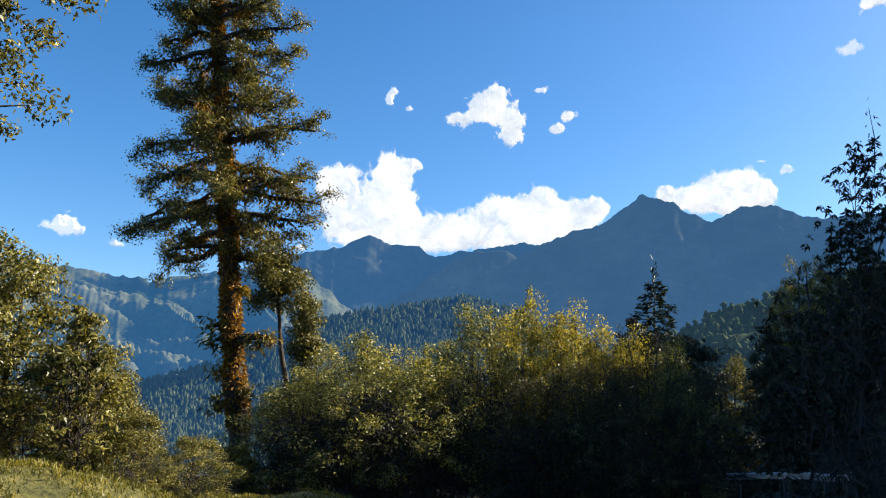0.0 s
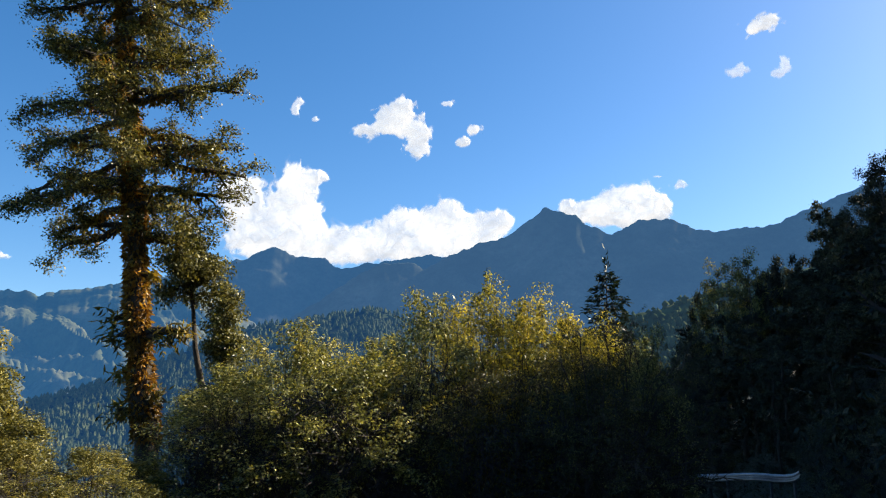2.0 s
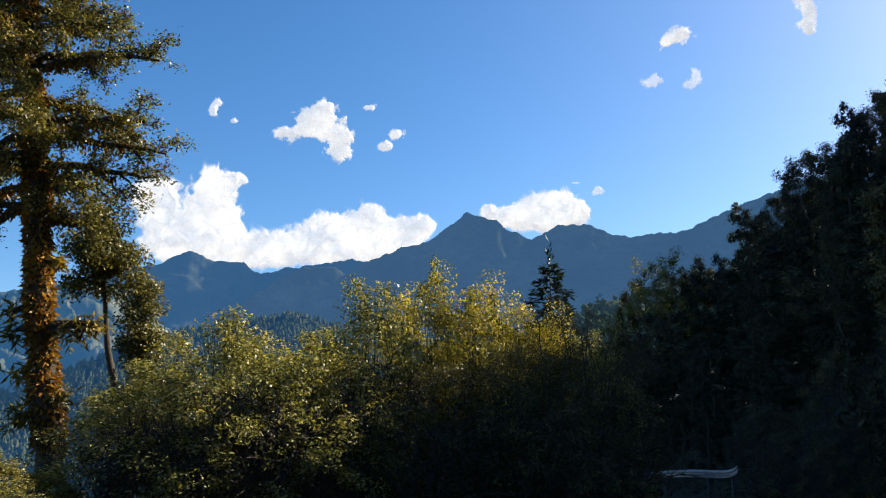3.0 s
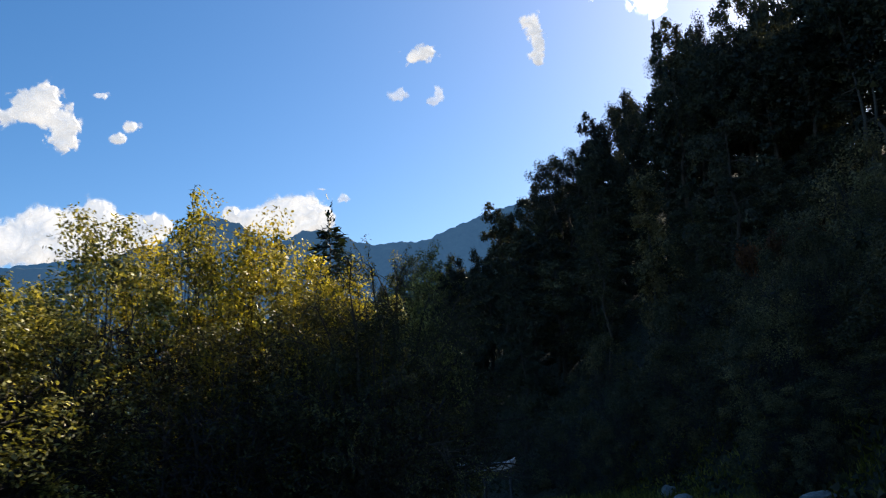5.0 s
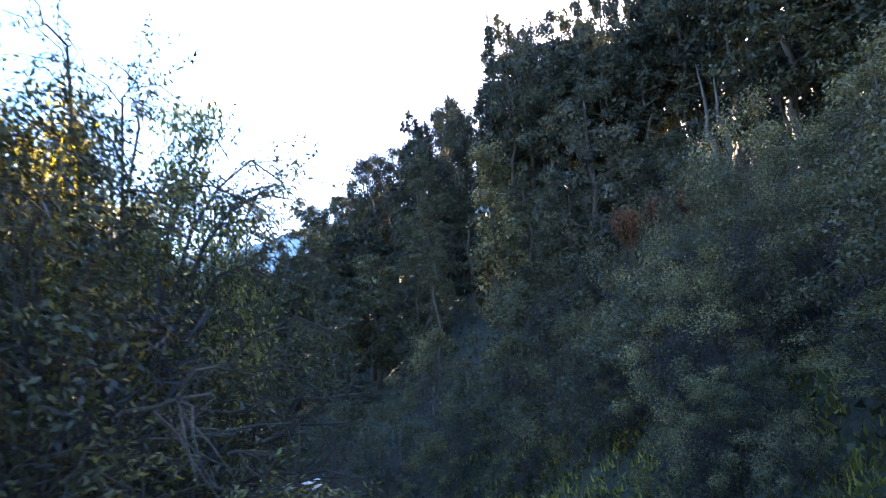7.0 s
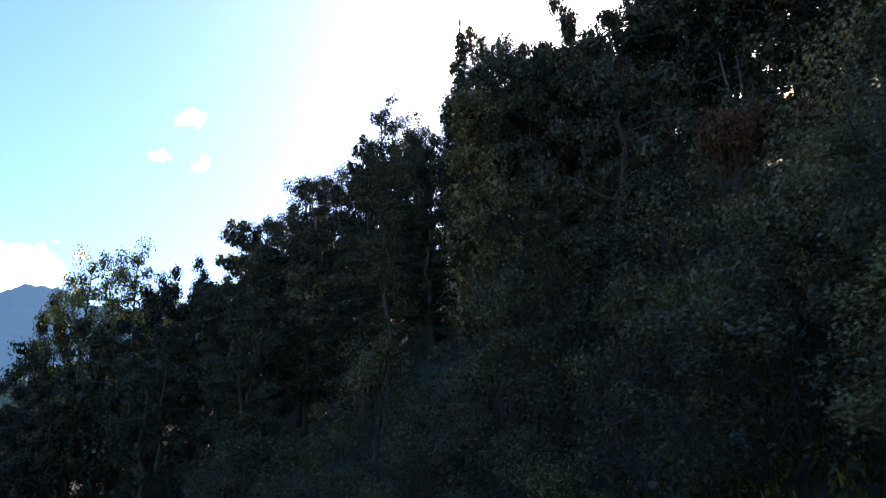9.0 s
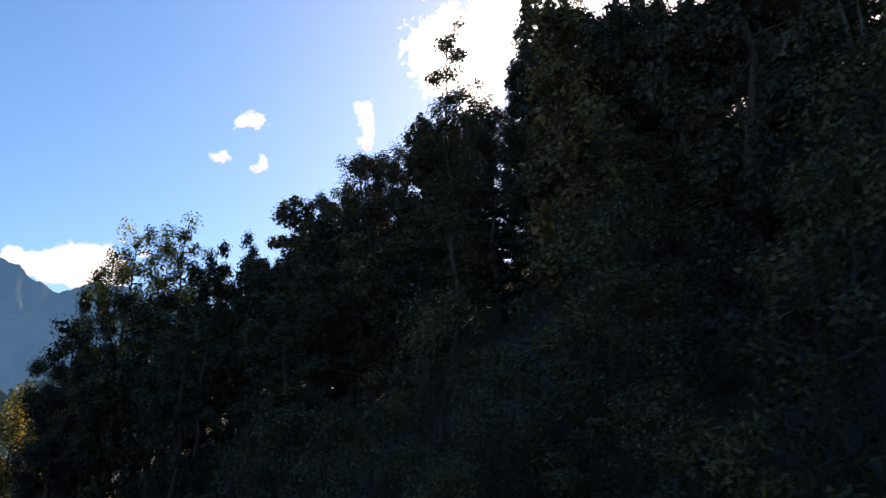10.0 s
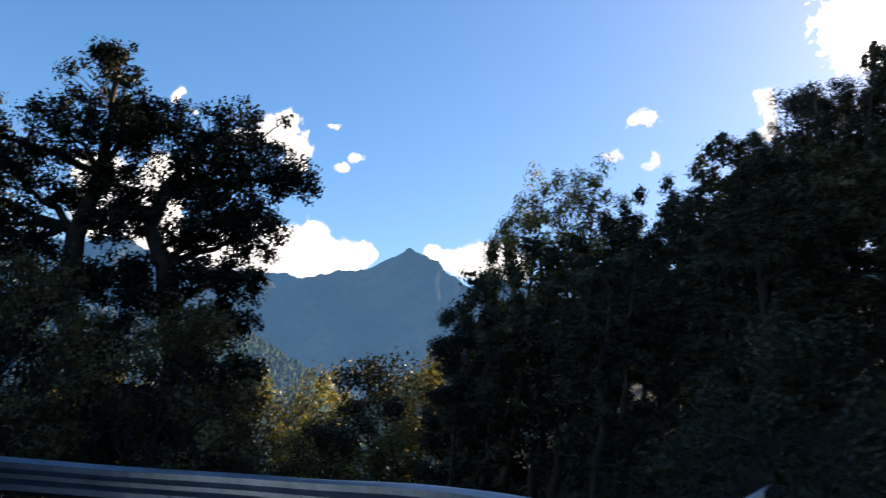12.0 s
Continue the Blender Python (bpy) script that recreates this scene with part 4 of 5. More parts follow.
def arching_bush(name, seed, height, spread, stems, mat, label, group, leaf=0.07):
    """A twiggy bush: bare arching stems with fine twigs strung with narrow leaves."""
    rng = np.random.default_rng(seed)
    bush = thing(name, (0, 0, 0), label, "shrub", group)
    wood, pts, aims = [], [], []
    for s in range(stems):
        an = s * 2.399 + rng.uniform(-0.4, 0.4)
        d = np.array([math.cos(an), math.sin(an), 0.0])
        reach = spread * rng.uniform(0.5, 1.0)
        top = height * rng.uniform(0.35, 1.0) * (1.0 if reach < spread * 0.75 else 0.75)
        path = []
        for i in range(9):
            t = i / 8
            path.append(d * reach * (0.08 + 0.92 * t ** 1.5) + np.array([0, 0, -0.3 + (top + 0.3) * math.sin(t * 1.85) / math.sin(1.57)]) + rng.normal(size=3) * 0.03)
        wood.append(tube(path, [0.026 * (1 - 0.88 * i / 8) + 0.003 for i in range(9)], 5))
        for k in range(19):
            t = rng.uniform(0.22, 1.0)
            i = min(int(t * 8), 7)
            b = path[i] + (path[i + 1] - path[i]) * (t * 8 - i)
            out = unit(d * 0.8 + rng.normal(size=3) * 0.8 + np.array([0, 0, 0.15]))
            ln = rng.uniform(0.3, 0.75)
            tw = bend(rng, b, b + out * ln, 3, 0.05, 0.03)
            wood.append(tube(tw, [0.007, 0.005, 0.004, 0.002], 3))
            m = int(46 * ln * (1.5 if t > 0.5 else 0.8))
            f = rng.uniform(0.15, 1.05, m)[:, None]
            pts.append(b + out * ln * f + rng.normal(size=(m, 3)) * 0.025)
            aims.append(np.repeat((out * 0.8 + np.array([0, 0, -0.3]))[None], m, 0))
    for s in range(12):
        # long low boughs, nearly bare
        an = s * 2.399 + 0.7
        d = np.array([math.cos(an), math.sin(an), 0.0])
        z = height * rng.uniform(0.25, 0.5)
        path = bend(rng, d * 0.2 + np.array([0, 0, z * 0.75]), d * spread * rng.uniform(0.85, 1.15) + np.array([0, 0, z + rng.uniform(-0.2, 0.2)]), 8, 0.15, 0.07)
        wood.append(tube(path, [0.028 * (1 - 0.85 * i / 8) + 0.004 for i in range(9)], 6))
        for k in range(9):
            i = int(rng.integers(3, 8))
            tip = path[i] + unit(d + rng.normal(size=3) * 0.6) * rng.uniform(0.3, 0.7)
            wood.append(tube(bend(rng, path[i], tip, 3, 0.04, 0.03), [0.013, 0.009, 0.006, 0.003], 4))
    v, f = tubes(wood)
    mesh_ob("brushwood", v, f, BARK, bush)["kind"] = "stuff"
    quad_mesh("foliage", leaf_quads(rng, np.concatenate(pts), leaf, 0.33, 0.3, 0.8, np.concatenate(aims)), mat, bush)
    return bush


W1 = arching_bush("willow_bush", 46, 5.0, 2.2, 38, LEAF_OLIVE, "twiggy willow bush with bare arching branches and narrow leaves", "bushes beside the road", leaf=0.055)
place(W1, 0.0, 20.4, 20, 0.85, tall=(2.3 - ground_z(0.0, 20.4)) / 5.0)
again(W1, -0.8, 18.8, 200, 0.75, tall=(1.7 - ground_z(-0.8, 18.8)) / 5.0)
again(W1, 0.9, 22.4, 140, 0.85, tall=(2.4 - ground_z(0.9, 22.4)) / 5.0)
again(W1, 0.7, 24.4, 250, 0.7, tall=(1.4 - ground_z(0.7, 24.4)) / 5.0)

# sprigs that stand above the bushes
SP = shrub("sapling", 51, 5.6, 0.36, 2, 620, 0.12, LEAF_BUSH, "tall thin sapling with sparse drooping leaves", "saplings above the bushes", low=0.35, droop=0.5, clumps=12, clump_r=0.5, shoots=2, heart=0)
for k, (x, y, top) in enumerate(((-3.0, 20.9, 4.0), (-6.5, 17.9, 2.0), (-1.8, 20.2, 3.0), (-4.6, 20.6, 3.0), (-2.3, 20.9, 3.2), (-5.2, 18.6, 1.9))):
    (again if k else place)(SP, x, y, k * 70.0, 0.9, tall=(top - ground_z(x, y)) / 5.9)

# dark conifer behind the bushes
C1 = conifer("conifer_tree", 61, 7.6, 2.4, LEAF_CONIFER, "dark young conifer standing behind sunlit bushes")
place(C1, 0.25, 28.5, 0, 1.0, tall=(5.0 - ground_z(0.25, 28.5)) / 7.6)

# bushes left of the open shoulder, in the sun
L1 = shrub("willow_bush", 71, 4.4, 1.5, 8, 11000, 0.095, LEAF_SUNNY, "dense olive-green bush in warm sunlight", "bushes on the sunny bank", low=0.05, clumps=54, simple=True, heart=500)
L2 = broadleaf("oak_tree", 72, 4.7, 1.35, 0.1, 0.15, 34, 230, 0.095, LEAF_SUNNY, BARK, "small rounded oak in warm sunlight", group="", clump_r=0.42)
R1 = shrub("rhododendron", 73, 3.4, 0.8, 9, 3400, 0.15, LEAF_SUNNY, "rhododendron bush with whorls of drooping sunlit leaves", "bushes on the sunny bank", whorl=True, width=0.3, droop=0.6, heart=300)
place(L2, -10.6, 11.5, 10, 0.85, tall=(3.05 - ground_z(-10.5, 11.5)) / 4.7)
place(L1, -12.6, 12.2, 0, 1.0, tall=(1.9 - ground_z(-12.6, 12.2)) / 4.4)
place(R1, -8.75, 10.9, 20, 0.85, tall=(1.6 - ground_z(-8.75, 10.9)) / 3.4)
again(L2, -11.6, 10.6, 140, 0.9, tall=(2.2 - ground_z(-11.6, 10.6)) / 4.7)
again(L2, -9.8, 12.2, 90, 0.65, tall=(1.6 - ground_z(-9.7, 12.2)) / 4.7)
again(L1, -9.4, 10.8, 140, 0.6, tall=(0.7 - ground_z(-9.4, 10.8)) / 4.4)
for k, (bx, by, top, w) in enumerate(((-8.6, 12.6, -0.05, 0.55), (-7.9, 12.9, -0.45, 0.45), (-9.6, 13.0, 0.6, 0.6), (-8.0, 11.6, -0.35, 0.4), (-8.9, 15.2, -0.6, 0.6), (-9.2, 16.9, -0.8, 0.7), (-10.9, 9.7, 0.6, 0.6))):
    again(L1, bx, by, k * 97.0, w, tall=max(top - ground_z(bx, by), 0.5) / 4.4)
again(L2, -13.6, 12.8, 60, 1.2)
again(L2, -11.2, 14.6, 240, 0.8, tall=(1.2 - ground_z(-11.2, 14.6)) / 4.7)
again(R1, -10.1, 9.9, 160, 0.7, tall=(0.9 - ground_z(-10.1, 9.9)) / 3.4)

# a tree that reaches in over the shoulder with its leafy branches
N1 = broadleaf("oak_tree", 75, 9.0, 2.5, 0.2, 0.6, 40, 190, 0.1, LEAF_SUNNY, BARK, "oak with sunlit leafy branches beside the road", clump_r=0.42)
place(N1, -10.5, 8.4)

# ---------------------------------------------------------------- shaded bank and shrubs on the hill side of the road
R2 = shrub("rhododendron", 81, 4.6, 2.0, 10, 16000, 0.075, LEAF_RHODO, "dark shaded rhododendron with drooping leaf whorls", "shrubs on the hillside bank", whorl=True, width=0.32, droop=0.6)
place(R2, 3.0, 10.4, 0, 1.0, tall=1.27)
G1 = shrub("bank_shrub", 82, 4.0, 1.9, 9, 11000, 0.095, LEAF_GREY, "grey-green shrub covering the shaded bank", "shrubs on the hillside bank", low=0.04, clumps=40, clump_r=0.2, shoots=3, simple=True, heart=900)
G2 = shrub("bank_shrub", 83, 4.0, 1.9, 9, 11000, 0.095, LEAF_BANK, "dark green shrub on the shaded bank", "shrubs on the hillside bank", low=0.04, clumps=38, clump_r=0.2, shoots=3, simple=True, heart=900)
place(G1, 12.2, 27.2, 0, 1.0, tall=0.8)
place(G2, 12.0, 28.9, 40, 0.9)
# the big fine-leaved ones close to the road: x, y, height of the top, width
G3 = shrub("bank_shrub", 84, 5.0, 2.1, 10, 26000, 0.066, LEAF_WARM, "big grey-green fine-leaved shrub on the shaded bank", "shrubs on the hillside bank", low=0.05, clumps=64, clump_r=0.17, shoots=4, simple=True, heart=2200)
for i, (x, y, top, s) in enumerate(((11.7, 24.2, 4.0, 1.0), (14.5, 24.2, 5.2, 1.1), (17.4, 24.4, 6.5, 1.2), (10.2, 23.7, 1.8, 0.8), (8.9, 22.6, -0.3, 0.6), (12.6, 22.4, 3.3, 0.9), (15.6, 22.0, 4.9, 1.1), (9.2, 19.4, 0.6, 0.8), (13.4, 26.4, 3.4, 1.0), (20.4, 25.0, 8.3, 1.3))):
    (again if i else place)(G3, x, y, i * 83.0, s, tall=max(top - ground_z(x, y), 0.8) / 4.7)
rng = np.random.default_rng(9)
spots = [(G1, 8.4, 20.8, 0.4), (G2, 9.3, 22.0, 0.5), (G2, 14.6, 29.2, 1.1), (G1, 17.4, 27.4, 1.3), (G2, 11.6, 31.4, 0.7), (G2, 13.4, 33.6, 1.0),
         (G2, 12.0, 35.2, 0.8), (G2, 14.8, 35.4, 1.1), (G2, 16.4, 32.0, 1.2), (G2, 18.4, 30.6, 1.3), (G2, 10.9, 37.6, 0.9), (G2, 13.2, 38.6, 1.0), (G2, 10.4, 33.9, 0.6), (G2, 11.0, 41.5, 1.1),
         (G2, 10.4, 19.8, 1.0), (G1, 12.8, 20.6, 1.2), (G2, 8.4, 16.2, 1.0), (G2, 6.4, 12.2, 1.0), (G1, 9.8, 13.6, 1.2), (G2, 17.0, 36.6, 1.2), (G2, 20.4, 33.4, 1.3)]
for b, x, y, s in spots:
    again(b, x, y, rng.uniform(0, 360), s, tall=s * rng.uniform(0.8, 1.1))

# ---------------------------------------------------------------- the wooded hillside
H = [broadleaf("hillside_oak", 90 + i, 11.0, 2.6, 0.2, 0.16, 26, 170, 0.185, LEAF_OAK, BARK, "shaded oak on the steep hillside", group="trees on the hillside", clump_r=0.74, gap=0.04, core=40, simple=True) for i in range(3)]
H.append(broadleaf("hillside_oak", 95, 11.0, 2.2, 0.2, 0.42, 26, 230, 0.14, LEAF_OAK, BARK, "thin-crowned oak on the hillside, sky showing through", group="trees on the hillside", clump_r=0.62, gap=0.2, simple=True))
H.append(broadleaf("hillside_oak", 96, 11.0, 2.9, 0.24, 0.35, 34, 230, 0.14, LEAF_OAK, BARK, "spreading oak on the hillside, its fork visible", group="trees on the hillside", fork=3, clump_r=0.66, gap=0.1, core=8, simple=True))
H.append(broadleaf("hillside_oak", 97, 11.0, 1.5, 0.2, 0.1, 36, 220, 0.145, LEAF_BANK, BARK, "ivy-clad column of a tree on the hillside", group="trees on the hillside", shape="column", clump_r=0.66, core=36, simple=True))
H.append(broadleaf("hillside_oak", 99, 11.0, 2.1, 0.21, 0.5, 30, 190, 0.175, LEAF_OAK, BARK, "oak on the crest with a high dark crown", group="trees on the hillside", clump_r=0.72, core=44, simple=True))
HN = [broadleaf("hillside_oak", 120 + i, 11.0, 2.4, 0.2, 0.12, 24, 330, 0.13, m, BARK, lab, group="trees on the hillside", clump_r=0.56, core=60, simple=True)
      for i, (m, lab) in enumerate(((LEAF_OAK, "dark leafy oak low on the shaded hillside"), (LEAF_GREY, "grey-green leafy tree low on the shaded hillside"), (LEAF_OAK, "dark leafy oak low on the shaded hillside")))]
HC = conifer("hillside_conifer", 98, 16.0, 3.6, LEAF_CONIFER, "tall dark conifer standing out on the hillside skyline", "trees on the hillside", 1.4, 0.36)
placed = set()


def hill_tree(k, x, y, top=None, size=1.0, turn=None):
    b = HC if k == "c" else H[k] if k < 10 else HN[k - 10]
    z = ground_z(x, y)
    full = 16.0 if k == "c" else 10.6
    tall = ((top - z) / full) if top else size
    turn = rng.uniform(0, 360) if turn is None else turn
    if b.name in placed:
        return again(b, x, y, turn, size, 0.1, tall)
    placed.add(b.name)
    return place(b, x, y, turn, size, 0.1, tall)


# the ones that make the skyline: kind, x, y, height of the top, width
# a lighter leaf copy paints golden sunlight on these two oaks
HG = broadleaf("hillside_oak", 126, 11.0, 2.6, 0.2, 0.3, 46, 150, 0.17, LEAF_TALL, BARK, "oak on the skyline, leaves lightened for golden sunlight", group="trees on the hillside", clump_r=0.6, simple=True)
place(HG, 11.6, 66.6, 0, 0.8, 0.1, (12.2 - ground_z(11.6, 66.6)) / 10.6)
again(HG, 14.0, 66.8, 130, 0.85, 0.1, (13.0 - ground_z(14.0, 66.8)) / 10.6)
for k, x, y, top, s in ((2, 10.4, 67.5, 10.8, 0.6), (0, 9.6, 69.0, 8.2, 0.9), (2, 17.3, 65.3, 13.2, 0.5), (1, 20.2, 65.1, 15.2, 0.85), (1, 15.3, 66.0, 11.6, 0.6),
                        (4, 25.4, 65.6, 20.2, 1.05), (1, 29.0, 66.0, 22.0, 1.0), (0, 23.0, 64.5, 16.0, 0.8), (3, 36.0, 70.0, 28.5, 1.0), (2, 33.6, 66.0, 25.5, 1.0), (0, 27.0, 60.0, 17.5, 0.9),
                        ("c", 30.9, 58.2, 29.6, 0.55), (3, 29.0, 60.5, 23.8, 0.8), (4, 32.8, 59.4, 29.6, 0.8), (1, 34.2, 60.0, 31.0, 0.9), (4, 36.8, 62.0, 32.3, 0.9), (0, 43.0, 66.0, 28.0, 1.4), (2, 46.0, 63.5, 28.5, 1.4), (1, 40.0, 69.0, 27.0, 1.4), (11, 17.0, 33.5, 11.5, 0.8), (1, 26.2, 62.0, 20.5, 0.8), (4, 22.6, 67.0, 17.6, 0.8), (4, 26.7, 70.0, 22.4, 0.9), (3, 30.4, 73.6, 25.0, 0.9), (1, 34.3, 76.0, 29.2, 0.8), (4, 38.0, 78.0, 31.2, 1.0), (2, 40.7, 80.0, 34.0, 0.9),
                        (5, 15.2, 37.0, 9.6, 0.8), (5, 21.5, 41.5, 9.8, 0.75), (1, 44.0, 74.0, 35.0, 1.1), (2, 50.0, 76.0, 39.0, 1.2), (3, 49.0, 71.0, 38.0, 1.0), (1, 42.0, 82.0, 33.0, 1.1), (0, 60.0, 90.0, 41.0, 1.2),
                        (1, 24.4, 78.6, 20.2, 0.9), (4, 31.0, 76.0, 25.8, 1.1), (2, 27.6, 77.0, 23.0, 0.9), (2, 42.5, 83.0, 36.5, 1.1), (0, 37.0, 80.0, 30.5, 1.1), (1, 49.0, 79.0, 40.5, 1.2), (0, 49.0, 72.0, 42.5, 1.2), (2, 20.5, 84.0, 17.0, 0.8), (10, 10.8, 50.0, 4.5, 0.6), (12, 12.5, 46.0, 4.6, 0.6), (12, 14.5, 50.0, 7.0, 0.75), (10, 12.0, 55.0, 6.0, 0.75), (12, 16.0, 56.0, 9.0, 0.85),
                        (0, 12.0, 60.0, 7.8, 0.85), (2, 16.5, 61.0, 10.4, 0.85), (1, 20.5, 60.0, 13.0, 0.9), (10, 9.6, 60.5, 4.5, 0.7), (10, 8.0, 55.0, 3.0, 0.7), (12, 9.0, 66.0, 7.2, 0.8), (0, 10.8, 62.5, 8.2, 0.8), (0, 60.0, 80.0, 51.0, 1.6), (1, 55.0, 71.0, 47.5, 1.5), (2, 66.0, 84.0, 55.0, 1.6), (1, 70.0, 78.0, 57.0, 1.6)):
    hill_tree(k, x, y, top, s)
# the crest at the gap: trees with bare trunks, sky between them, placed to fit the camera's view (compass and elevation
# of the top from the bend, distance, width)
for i, (az, el, far, s, k) in enumerate(((37.2, 31.0, 41, 0.8, 2), (39.2, 33.0, 39, 0.95, 0), (41.4, 33.2, 42, 0.9, 4), (43.2, 33.2, 38, 1.0, 6), (45.9, 33.6, 40, 1.0, 6), (48.2, 32.4, 37, 0.9, 6), (50.2, 31.4, 41, 0.9, 6),
                                         (52.3, 33.8, 36, 1.05, 6), (54.4, 36.2, 38, 1.0, 6), (56.6, 37.6, 35, 1.05, 0), (58.8, 38.6, 37, 1.1, 6), (61.0, 39.5, 34, 1.1, 2), (63.6, 41.0, 36, 1.1, 6), (66.5, 42.0, 34, 1.1, 0),
                                         (42.3, 31.5, 46, 1.1, 1), (44.6, 32.5, 46, 1.1, 6), (47.2, 32.0, 45, 1.1, 6), (49.3, 31.0, 48, 1.1, 6), (51.3, 32.0, 45, 1.1, 6), (53.6, 34.0, 46, 1.15, 6), (55.8, 35.5, 45, 1.1, 0), (57.8, 36.5, 44, 1.2, 1), (60.2, 37.5, 44, 1.2, 0),
                                         (46.0, 31.5, 52, 1.3, 6), (50.0, 31.5, 53, 1.3, 6), (53.0, 33.0, 52, 1.3, 6), (56.0, 35.0, 52, 1.3, 2), (59.0, 36.5, 52, 1.3, 0))):
    p = heading(az) * far
    hill_tree(k, 4.3 + p.x, 23.5 + p.y, -1.4 + far * math.tan(radians(el)), s)


# added trees, mostly out of view: they block the sun and close the hillside
for x, y, top in ((28.5, 33.0, 21.5), (31.0, 35.4, 23.5), (33.5, 32.5, 25.5), (30.0, 30.2, 22.5), (35.5, 36.0, 27.0), (26.5, 28.6, 19.0), (23.0, 24.5, 16.5), (27.5, 24.0, 20.0), (32.0, 26.5, 24.0),
                  (20.0, 19.5, 14.0), (25.0, 18.5, 18.0), (30.5, 20.5, 22.0), (17.0, 14.0, 12.5), (22.5, 12.5, 16.5), (28.0, 13.5, 20.5), (14.0, 8.0, 11.0), (19.5, 6.0, 15.0), (25.0, 7.0, 19.0), (36.0, 30.0, 28.0), (36.0, 24.0, 28.0)):
    hill_tree(int(rng.choice([0, 1, 2])), x, y, top, 1.25)
for x, y in ((17.5, 47.0), (20.5, 51.5), (18.5, 54.5), (22.5, 56.0), (25.5, 59.0), (15.5, 51.0), (24.0, 52.0), (28.5, 61.0)):
    hill_tree(int(rng.choice([10, 12, 0])), x, y, ground_z(x, y) + rng.uniform(6.5, 8.5), 0.9)
for az, far, el in ((40.5, 30, 25.0), (43.0, 32, 25.8), (45.2, 29, 24.0), (47.6, 31, 25.5), (50.3, 29, 24.6), (52.8, 31, 25.6), (55.0, 29, 27.0)):
    p = heading(az) * far
    hill_tree(int(rng.choice([10, 12])), 4.3 + p.x, 23.5 + p.y, -1.4 + far * math.tan(radians(el)), 0.8)
# low growth on the crest at the gap
for az in np.arange(41.0, 57.0, 1.15):
    p = heading(az + rng.uniform(-0.4, 0.4)) * rng.uniform(30.0, 37.0)
    again(G2, 4.3 + p.x, 23.5 + p.y, rng.uniform(0, 360), 1.4, tall=rng.uniform(0.7, 1.2))


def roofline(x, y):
    """How high the canopy reaches, capped to fit the camera's view near the bend."""
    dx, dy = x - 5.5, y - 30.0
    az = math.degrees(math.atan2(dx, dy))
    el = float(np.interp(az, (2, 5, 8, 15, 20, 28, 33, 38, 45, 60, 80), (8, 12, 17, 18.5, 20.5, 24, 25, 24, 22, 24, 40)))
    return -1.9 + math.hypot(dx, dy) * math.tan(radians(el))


for gx in np.arange(2.5, 48.0, 5.4):
    for gy in np.arange(10.0, 92.0, 6.2):
        x, y = gx + rng.uniform(-1.6, 1.6), gy + rng.uniform(-1.8, 1.8)
        x += float(np.interp(y, TOE_Y, TOE_X))
        d = x - float(np.interp(y, TOE_Y, TOE_X))
        if (d < 7 and y < 40) or (y < 26 and d > 30) or (y < 37 and d < 15) or (y > 74 and rng.uniform() < 0.4) or (y > 55 and d > 34 and rng.uniform() < 0.5) or (d < 3 and y < 60):
            continue
        if crest_gap(x, y) > 0.3 and math.hypot(x - 4.3, y - 23.5) > 34:
            continue
        z = ground_z(x, y)
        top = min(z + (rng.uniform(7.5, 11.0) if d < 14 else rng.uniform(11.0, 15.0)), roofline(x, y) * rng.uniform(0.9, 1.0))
        if top - z < 3.0:
            continue
        kind = int(rng.choice([10, 10, 11, 12, 12, 5] if y < 36 else [10, 12, 12, 0])) if y < 56 and d < 24 else int(rng.choice([0, 0, 1, 1, 2, 2, 3, 4, 5]))
        hill_tree(kind, x, y, top, min(max((top - z) / 10.6, 0.55), 1.0) * rng.uniform(0.9, 1.1))

# slender tree that stands out against the bright cloud
T1 = broadleaf("slender_tree", 101, 11.5, 0.75, 0.085, 0.38, 56, 95, 0.09, LEAF_OAK, BARK, "slender tall tree with a thin see-through crown", clump_r=0.27, shape="round")
place(T1, 14.2, 40.1, 0, 1.0, tall=(10.6 - ground_z(14.2, 40.1)) / 11.0)

# pale leaning dead trunk among the hillside trees
D1 = broadleaf("dead_tree", 103, 8.0, 1.8, 0.2, 0.4, 9, 8, 0.1, LEAF_GREY, BARK_PALE, "pale bare leaning tree on the hillside", shape="round", fork=2, gap=0.9)
place(D1, 29.0, 37.3)

# russet bushes on the hill
RB = shrub("russet_bush", 105, 4.4, 1.1, 7, 2600, 0.1, LEAF_RED, "russet-leaved bush among green trees on the hillside", "russet bushes", low=0.93, clumps=16, clump_r=0.24, shoots=2, simple=True, heart=0)
place(RB, 12.9, 28.0, 0, 0.8, tall=(4.15 - ground_z(12.7, 28.0)) / 4.4)
again(RB, 14.2, 28.1, 100, 0.9, tall=(4.7 - ground_z(14.2, 28.1)) / 4.4)
again(RB, 15.6, 28.2, 200, 0.9, tall=(5.3 - ground_z(15.8, 28.2)) / 4.4)
again(G1, 13.0, 27.0, 30, 0.8, tall=(3.6 - ground_z(13.0, 27.0)) / 3.8)
again(G1, 15.2, 27.1, 130, 0.8, tall=(4.0 - ground_z(15.2, 27.1)) / 3.8)

